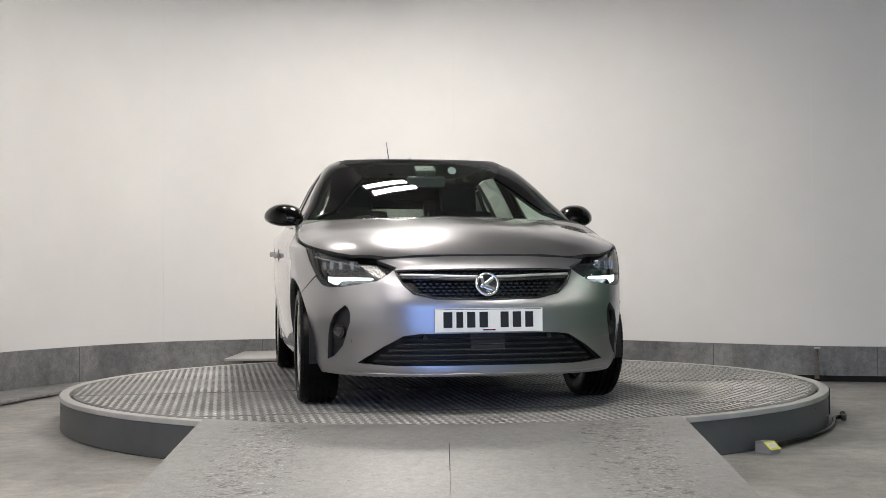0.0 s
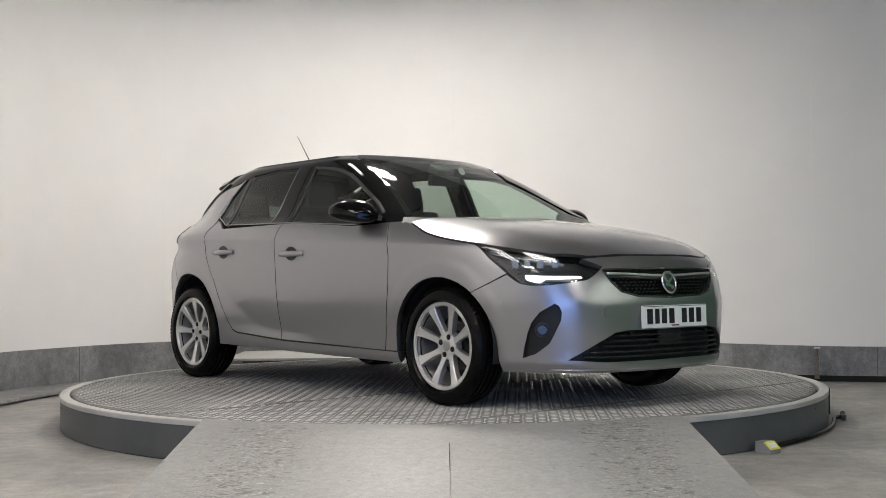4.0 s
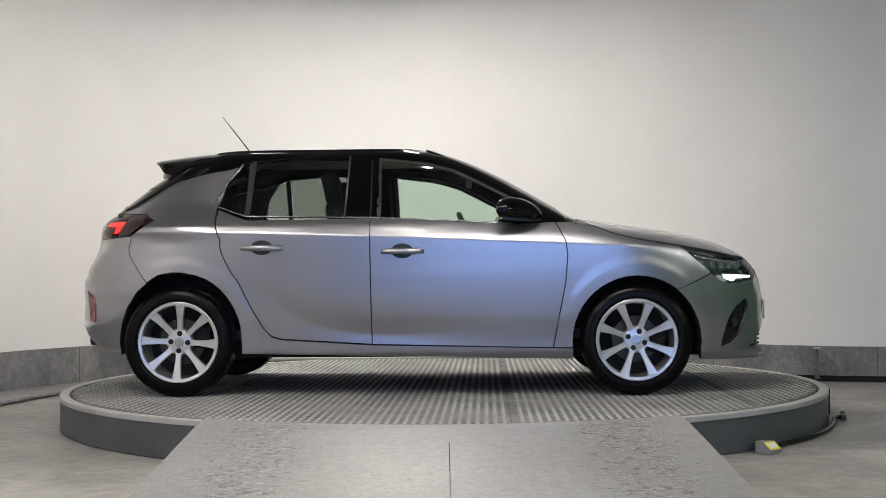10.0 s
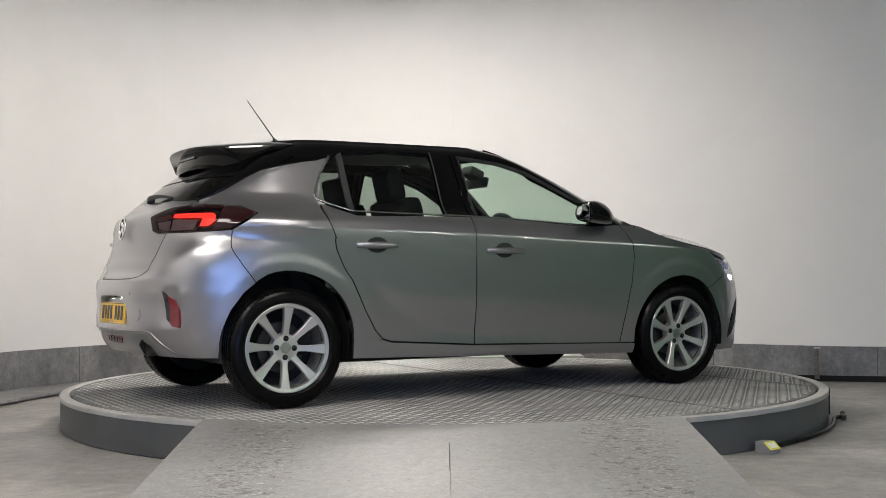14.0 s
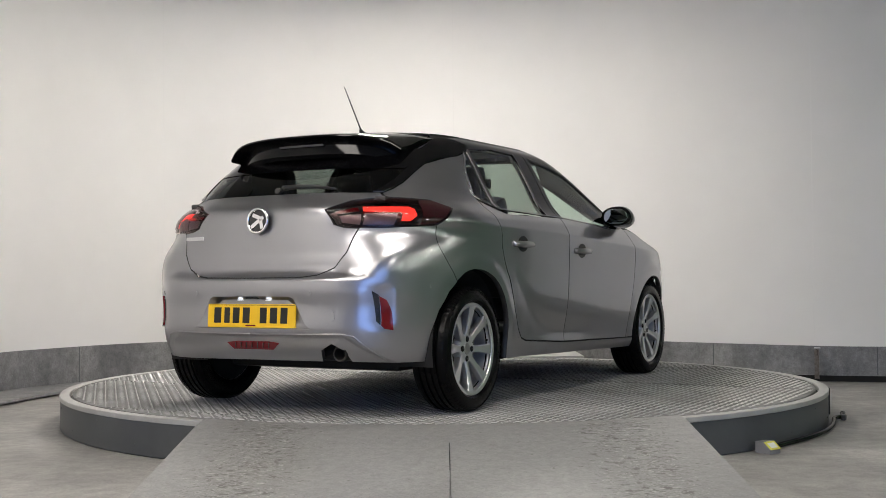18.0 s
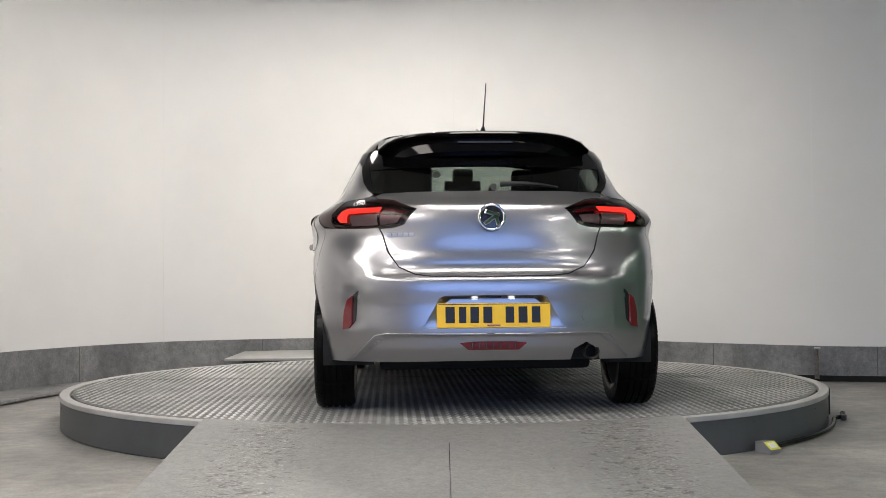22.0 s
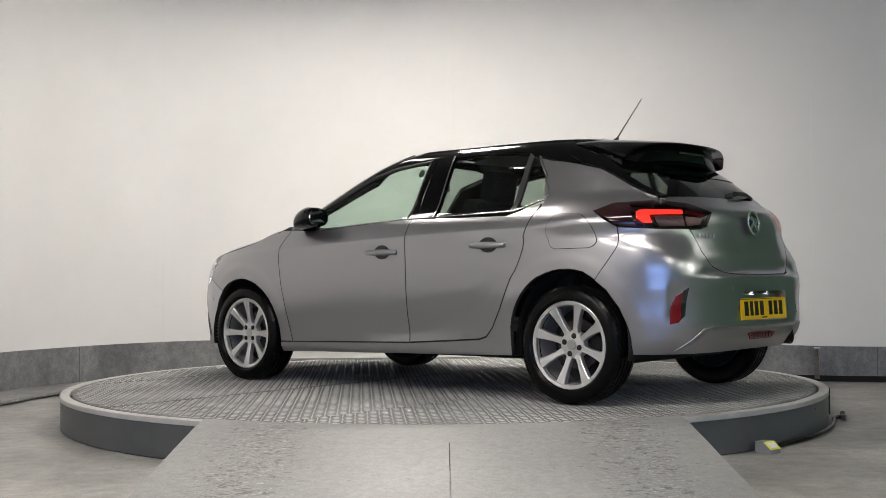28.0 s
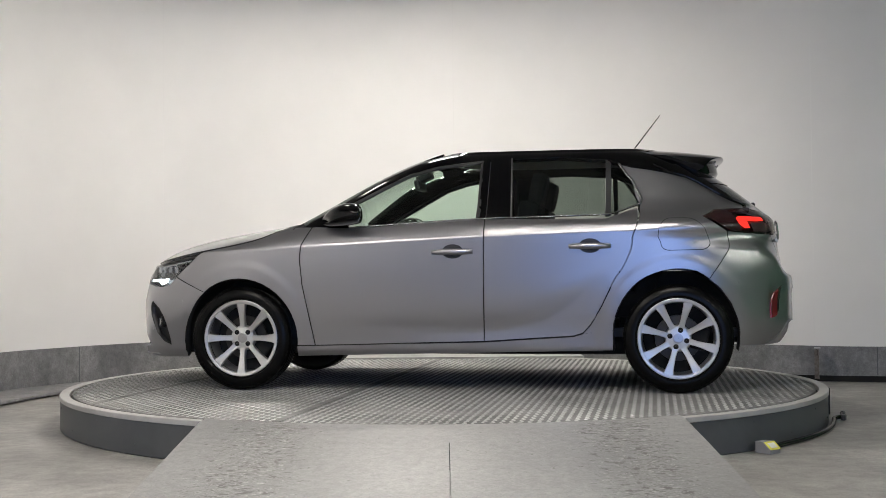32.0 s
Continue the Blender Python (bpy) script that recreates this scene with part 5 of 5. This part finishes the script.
        sheet("red_strip", tw([(-1.925, 0.992), (-2.06, 0.968), (-2.05, 0.955), (-1.925, 0.972)]), deep, RED_LENS, lamp, step=0.03, thick=0.004)
        sheet("inner_lens", tw([(-1.925, 0.955), (-2.04, 0.945), (-2.02, 0.910), (-1.93, 0.900)]), deep, TAIL_CLEAR, lamp, step=0.03, thick=0.004)
        cover = tw(flank([(-1.415, 0.985), (-1.475, 1.018)]) + [(-1.610, 1.021), (-1.628, 0.96), (-1.66, 0.893)] + flank([(-1.55, 0.904)]))
        sheet("side_lens", inset(cover, 0.002), plain, DARK_RED, lamp, step=0.03, step_v=0.02, thick=0.004, lift=0.004, label="dark red side lens")
        # slim upright reflector in the bumper corner
        face = tw([(-1.785, 0.570), (-1.755, 0.552), (-1.728, 0.495), (-1.712, 0.413), (-1.750, 0.420), (-1.768, 0.436)])
        sheet("reflector", face, plain, RED_LENS, car, step=0.02, thick=0.012, lift=0.010, label="upright red reflector")
        face = tw([(-1.816, 0.594), (-1.788, 0.576), (-1.771, 0.437), (-1.792, 0.455)])
        sheet("reflector_trim", face, plain, GRILLE_BLACK, car, step=0.02, thick=0.006, lift=0.003)
        for y, z in ((-0.66, 0.565), (-0.36, 0.585)):
            s = tw(tail_points([(y, z)]))[0]
            p, q = plain(*s), offset_skin(plain, 0.01)(*s)
            n = (p - q).normalized()
            bm = bmesh.new()
            tube(bm, p - n * 0.01, p + n * 0.0025, 0.0115, 0.010, 16)
            part("parking_sensor", bm, PAINT, car)
        s = tw(flank([(-1.61, 0.615)]))[0]
        p, q = plain(*s), offset_skin(plain, 0.01)(*s)
        n = (p - q).normalized()
        bm = bmesh.new()
        tube(bm, p - n * 0.01, p + n * 0.0025, 0.0115, 0.010, 16)
        part("parking_sensor", bm, PAINT, car)
    # chamfer line of the lower panel
    for tw in ((lambda p: p), (lambda p: twin(p, MID_R))):
        line = tw(tail_points([(0.0, 0.392), (-0.30, 0.393), (-0.52, 0.396), (-0.58, 0.385), (-0.63, 0.335), (-0.68, 0.275)]))
        pts, nor = skin_line(plain, line)
        part("lower_panel_edge", strip_along(pts, nor, 0.008, 0.0035), PAINT, car, smooth=True)
    # rear fog lamp, exhaust, towing cover
    fog = tail_points([(0.165, 0.352), (0.10, 0.358), (-0.10, 0.358), (-0.165, 0.352), (-0.125, 0.322), (0.125, 0.322)])
    sheet("rear_fog_lamp", fog, plain, RED_LENS, car, step=0.05, thick=0.012, lift=0.006, label="red rear fog lamp")
    for k in range(7):
        y = -0.105 + 0.035 * k
        p = plain(at_y(y, 0.340, False), 0.340)
        part("lens_rib", box(bmesh.new(), (0.004, 0.005, 0.026), (p.x - 0.012, p.y, p.z), bevel=0.001), DARK_RED, car)
    v, f = lathe([(0.030, 0.12), (0.030, 0.0), (0.034, -0.002), (0.036, 0.0), (0.036, 0.16)], 28)
    pipe = sharpen(mesh_object("exhaust_pipe", v, f, DULL_STEEL, car, "dull steel exhaust pipe"), 40)
    pipe.matrix_basis = pose(-1.872, -0.46, 0.305, 0, 0, -90)
    s = tail_points([(-0.465, 0.475)])[0]
    circle = [(s[0] + 0.030 * math.cos(2 * math.pi * k / 24), s[1] + 0.030 * math.sin(2 * math.pi * k / 24)) for k in range(24)]
    sheet("towing_cover", circle, plain, PAINT, car, step=0.02, thick=0.004, lift=0.0022)
    ring_badge(car, "rear_badge", (-1.878, 0, 0.928), 180 + 6, 0.058)
    bm = bmesh.new()
    for k in range(5):
        box(bm, (0.004, 0.020, 0.017), (-1.8305 - 0.0052 * k, 0.475 - 0.026 * k, 0.852), (0, 0, 10), 0.001)
    part("name_bars", bm, ALLOY, car, "small chrome name strip")
    # rear wiper
    bm = bmesh.new()
    tube(bm, (-1.70, -0.02, 1.068), (-1.752, -0.02, 1.080), 0.020, 0.016)
    wiper = part("rear_wiper", bm, PLASTIC, car, "black rear wiper")
    rows = []
    for i in range(13):
        t = i / 12
        y = -0.05 - 0.28 * t + 0.0
        x = -1.748 + 0.045 * t * t
        z = 1.090 + 0.010 * math.sin(t * 3.1) - 0.012 * t
        w = 0.013 * (1 - 0.6 * t)
        rows.append([Vector((x - 0.008, y, z - w)), Vector((x - 0.016, y, z)), Vector((x - 0.008, y, z + w)), Vector((x + 0.006, y, z + w)), Vector((x + 0.006, y, z - w))])
    part("arm", loft(rows, True), PLASTIC, wiper, smooth=True)


def build_sides(car):
    for side in (-1, 1):
        low = lower if side < 0 else left(lower)
        up = upper if side < 0 else left(upper)
        # chrome line under and behind the windows
        line = [(0.60, shoulder_top(0.6)), (0.30, 0.964), (0.0, 0.979), (-0.19, 0.988), (-0.55, 0.994), (-0.895, 1.002), (-1.066, 1.062)]
        pts, nor = skin_line(up, flank(line, True))
        part("waist_trim", strip_along(pts, nor, 0.009, 0.004), DARK_CHROME, car, "slim satin chrome waist trim", smooth=True)
        line = [(-1.058, 1.058), (-1.073, 1.070), (-1.074, 1.092), (-1.060, 1.125), (-1.043, 1.155), (-1.0, 1.228), (-0.945, 1.306)]
        pts, nor = skin_line(up, flank(line, True))
        part("quarter_trim", strip_along(pts, nor, 0.014, 0.004), DARK_CHROME, car, "satin chrome trim behind the quarter window", smooth=True)
        # rubber seals round the front glass
        pts, nor = skin_line(up, flank([(-0.150, 0.996), (-0.157, 1.336), (0.08, 1.309), (0.275, 1.259), (0.475, 1.158), (0.66, 1.062), (0.742, 1.010)], True))
        part("glass_seal", strip_along([p - n * 0.006 for p, n in zip(pts, nor)], nor, 0.026, 0.006), PLASTIC, car, smooth=True)
        # handles
        for x0, x1, z in ((-0.905, -0.672, 0.822), (-0.128, 0.108, 0.798)):
            c = low((x0 + x1) / 2, z)
            # flat black oval paints the shade of the body-coloured cup behind the handle
            cup = [(x0 + 0.115 + 0.062 * math.cos(a), z + 0.002 + 0.041 * math.sin(a)) for a in [2 * math.pi * k / 20 for k in range(20)]]
            sheet("handle_cup_shade", cup, low, PLASTIC, car, step=0.03, thick=0, lift=0.0015)
            rows = []
            for i in range(15):
                t = i / 14
                x = x0 + (x1 - x0) * t
                h = 0.013 + 0.006 * math.sin(math.pi * t)
                y0 = low(x, z).y
                o = side * (0.006 + 0.026 * math.sin(math.pi * min(max(t, 0.02), 0.98)) ** 0.45)
                rows.append([Vector((x, y0 + o - side * 0.014, z - h)), Vector((x, y0 + o, z - h * 0.8)), Vector((x, y0 + o + side * 0.004, z)), Vector((x, y0 + o, z + h * 0.8)), Vector((x, y0 + o - side * 0.014, z + h))])
            part("door_handle", loft(rows, True), PAINT, car, "silver pull handle", smooth=True)
        # mirror
        mirror = new("wing_mirror")
        mirror.parent = car
        mirror["label"] = "gloss black door mirror"
        rows = []
        for i in range(15):
            t = i / 14
            x = 0.552 + 0.205 * t
            k = math.sqrt(max(1 - max((t - 0.22) / 0.79, 0) ** 2.2, 0.0006)) * (0.90 + 0.10 * smoothstep(0, 0.22, t))
            ring = []
            for j in range(24):
                a = 2 * math.pi * j / 24
                cy, cz = math.cos(a), math.sin(a)
                sy, sz = abs(cy) ** 0.80 * (1 if cy > 0 else -1), abs(cz) ** 0.85 * (1 if cz > 0 else -1)
                # flat-bottomed, drawn to a rounded tip at its outer end
                h = (0.074 if sz > 0 else 0.056) * (1 - 0.22 * max(sy, 0) ** 2)
                ring.append(Vector((x - 0.018 * abs(sy) - 0.03 * max(sy, 0), side * (0.893 + 0.108 * (0.25 + 0.75 * k) * sy - 0.025 * t), 1.016 - 0.034 * t * t + h * k * sz)))
            rows.append(ring)
        part("housing", loft(rows, True), BLACK, mirror, smooth=True)
        lens = [[Vector((p.x - d, side * 0.893 + (p.y - side * 0.893) * q, 1.018 + (p.z - 1.018) * q)) for p in rows[0]] for d, q in ((0.0, 0.84), (0.003, 0.82))]
        part("mirror_glass", loft(lens, True), MIRROR, mirror, "silvered mirror glass")
        bm = loft([[Vector((0.60, side * 0.86, 0.975)), Vector((0.72, side * 0.86, 0.975)), Vector((0.70, side * 0.86, 1.005)), Vector((0.61, side * 0.86, 1.005))],
                   [Vector((0.62, side * 0.775, 0.955)), Vector((0.79, side * 0.775, 0.955)), Vector((0.77, side * 0.765, 0.985)), Vector((0.64, side * 0.765, 0.985))]], True)
        part("stalk", bm, PLASTIC, mirror)
        # wheel wells
        for front in (True, False):
            pts = arch(front, -12, 192, 20)
            rows = [[Vector((x, side * y, z)) for x, z in pts] for y in (0.815 if front else 0.795, 0.55)]
            part("wheel_arch_liner", loft(rows), SHADOW, car, smooth=True)
            ax = FRONT_AXLE if front else REAR_AXLE
            bm = bmesh.new()
            box(bm, (0.66, 0.02, 0.40), (ax, side * 0.54, 0.48))
            part("wheel_well_wall", bm, SHADOW, car)
    # fuel flap on the left flank
    flap = rounded([(-1.160, 0.812), (-1.182, 0.795), (-1.377, 0.797), (-1.413, 0.823), (-1.430, 0.907), (-1.355, 0.970), (-1.210, 0.970), (-1.172, 0.928)], 0.035)
    sheet("fuel_flap_gap", inset(flank(flap), -0.0035), left(lower), SHADOW, car, step=0.03, thick=0, lift=0.0012)
    sheet("fuel_flap", flank(flap), left(lower), PAINT, car, step=0.03, thick=0.004, lift=0.0030)
    # aerial
    bm = bmesh.new()
    tube(bm, (-0.985, -0.03, 1.415), (-1.03, -0.03, 1.452), 0.022, 0.008)
    aerial = part("aerial", bm, PLASTIC, car, "thin black roof aerial")
    bm = bmesh.new()
    tube(bm, (-1.015, -0.03, 1.44), (-1.187, -0.034, 1.662), 0.0042, 0.0024, 8)
    part("rod", bm, PLASTIC, aerial)
    # underside
    bm = bmesh.new()
    box(bm, (2.9, 1.05, 0.10), (0, 0, 0.245), bevel=0.03)
    box(bm, (1.74, 1.60, 0.07), (0, 0, 0.262), bevel=0.02)
    box(bm, (0.40, 0.8, 0.09), (1.66, 0, 0.235), bevel=0.03)
    box(bm, (0.40, 1.05, 0.08), (-1.60, 0, 0.305), bevel=0.03)
    part("underbody", bm, SHADOW, car, "black underside")
    bm = bmesh.new()
    tube(bm, (-1.27, -0.62, 0.27), (-1.27, 0.62, 0.27), 0.045)
    part("rear_axle_beam", bm, SHADOW, car)


def headrest(bm, x, y, z, tilt):
    box(bm, (0.09, 0.25, 0.19), (x, y, z), (0, tilt, 0), 0.035)
    for d in (-0.06, 0.06):
        tube(bm, (x + 0.01, y + d, z - 0.20), (x, y + d, z - 0.06), 0.007)


def build_cabin(car):
    bm = bmesh.new()
    box(bm, (2.7, 1.30, 0.05), (-0.35, 0, 0.33))
    part("cabin_floor", bm, TRIM, car)
    # dashboard
    rows = []
    for y in np.linspace(-0.70, 0.70, 9):
        rows.append([Vector((0.98, y, 0.93)), Vector((0.80, y, 0.955)), Vector((0.62, y, 0.945)), Vector((0.52, y, 0.90)), Vector((0.50, y, 0.72)), Vector((0.62, y, 0.45)), Vector((0.98, y, 0.45))])
    part("dashboard", loft(rows, True), TRIM, car, "dark dashboard", smooth=True)
    # steering wheel, on the car's right
    rows = []
    for i in range(33):
        a = 2 * math.pi * i / 32
        rows.append([Vector((0.016 * math.sin(b), (0.175 + 0.016 * math.cos(b)) * math.cos(a), (0.175 + 0.016 * math.cos(b)) * math.sin(a))) for b in [k * math.pi / 4 for k in range(9)]])
    wheel = part("steering_wheel", loft(rows), TRIM, car, "dark steering wheel", smooth=True)
    wheel.matrix_basis = pose(0.36, -0.36, 0.865, 0, -24, 0)
    bm = bmesh.new()
    box(bm, (0.03, 0.32, 0.045), (0.02, 0, 0), bevel=0.01)
    box(bm, (0.04, 0.12, 0.12), (0.02, 0, -0.02), bevel=0.03)
    box(bm, (0.03, 0.05, 0.16), (0.02, 0, -0.09), bevel=0.01)
    part("spokes", bm, TRIM, wheel)
    for y in (-0.36, 0.36):
        bm = bmesh.new()
        box(bm, (0.50, 0.48, 0.16), (-0.05, y, 0.50), (0, -6, 0), 0.05)
        seat = part("front_seat", bm, CLOTH, car, "dark cloth front seat")
        bm = bmesh.new()
        box(bm, (0.13, 0.46, 0.58), (-0.36, y, 0.82), (0, -14, 0), 0.05)
        part("backrest", bm, CLOTH, seat)
        bm = bmesh.new()
        headrest(bm, -0.46, y, 1.18, -12)
        part("headrest", bm, CLOTH, seat)
    bm = bmesh.new()
    box(bm, (0.48, 1.24, 0.16), (-0.86, 0, 0.50), (0, -5, 0), 0.05)
    bench = part("rear_bench", bm, CLOTH, car, "dark cloth rear bench")
    bm = bmesh.new()
    box(bm, (0.12, 1.24, 0.60), (-1.15, 0, 0.79), (0, -16, 0), 0.05)
    part("backrest", bm, CLOTH, bench)
    for y in (-0.38, 0.38):
        bm = bmesh.new()
        headrest(bm, -1.25, y, 1.145, -12)
        part("headrest", bm, CLOTH, bench)
    bm = bmesh.new()
    tube(bm, (0.33, 0, 1.325), (0.36, 0, 1.27), 0.012)
    box(bm, (0.035, 0.235, 0.065), (0.345, 0, 1.245), (0, 12, 0), 0.012)
    part("rear_view_mirror", bm, TRIM, car, "dark interior mirror")
    bm = bmesh.new()
    box(bm, (0.10, 0.13, 0.06), (0.315, 0, 1.305), (0, 24, 0), 0.015)
    part("camera_housing", bm, TRIM, car)
    bm = bmesh.new()
    box(bm, (0.42, 1.18, 0.025), (-1.47, 0, 1.015), (0, 3, 0), 0.008)
    part("parcel_shelf", bm, TRIM, car, "dark parcel shelf")
    # headlining under the roof
    for k in (roof_skin, left(roof_skin)):
        sheet("headlining", [(-2.41, 0.0), (1.55, 0.0), (1.55, 0.96), (-2.41, 0.96)], k, PALE_TRIM, car, step=0.08, step_v=0.12, thick=0, lift=-0.022)
    # paper disc behind the windscreen
    bm = bmesh.new()
    tube(bm, (0.322, 0.17, 1.318), (0.320, 0.17, 1.317), 0.026, 0.026, 20)
    part("sticker", bm, PLATE_WHITE, car, "small round pale sticker")
    # wipers at the foot of the windscreen
    for y0, y1 in ((-0.55, 0.02), (0.12, 0.62)):
        bm = bmesh.new()
        a, b = Vector((0.985 - 0.07 * y0 * y0, y0, 0.972)), Vector((0.99 - 0.07 * y1 * y1, y1, 0.972))
        tube(bm, a, b, 0.010, 0.006, 8)
        part("wiper", bm, PLASTIC, car, "black windscreen wiper")


build_front(CAR)
build_rear(CAR)
build_sides(CAR)
build_cabin(CAR)


# ---- what moves: the disc turns and carries the car round ----
HEADINGS = [(0.0, -79.5), (1.0, -71.77), (2.0, -64.09), (3.0, -56.41), (4.5, -44.8), (6.0, -33.2), (7.0, -25.42), (8.0, -17.64), (9.0, -9.84), (10.0, -2.03), (11.0, 5.83), (12.0, 13.69), (13.0, 21.56), (14.0, 29.42), (15.5, 41.19), (17.0, 52.96), (18.0, 60.83), (19.0, 68.74), (20.0, 76.65), (21.0, 84.56), (22.0, 92.5), (23.0, 100.43), (24.0, 108.25), (25.0, 115.95), (26.5, 127.45), (28.0, 138.96), (29.0, 146.68), (30.0, 154.42), (31.0, 162.16), (32.0, 169.9)]
CAR_AT = Vector((-0.175, -0.137, 0))


def motions():
    rows, plate_rows = [], []
    for t, a in HEADINGS:
        p = pose(0, 0, 0, 0, 0, a) @ CAR_AT
        rows.append((t, pose(p.x, p.y, PLATE_Z + 0.003, 0, 0, a)))
        plate_rows.append((t, pose(0, 0, PLATE_Z, 0, 0, a)))
    walk(CAR, rows)
    walk(PLATE, plate_rows)


motions()
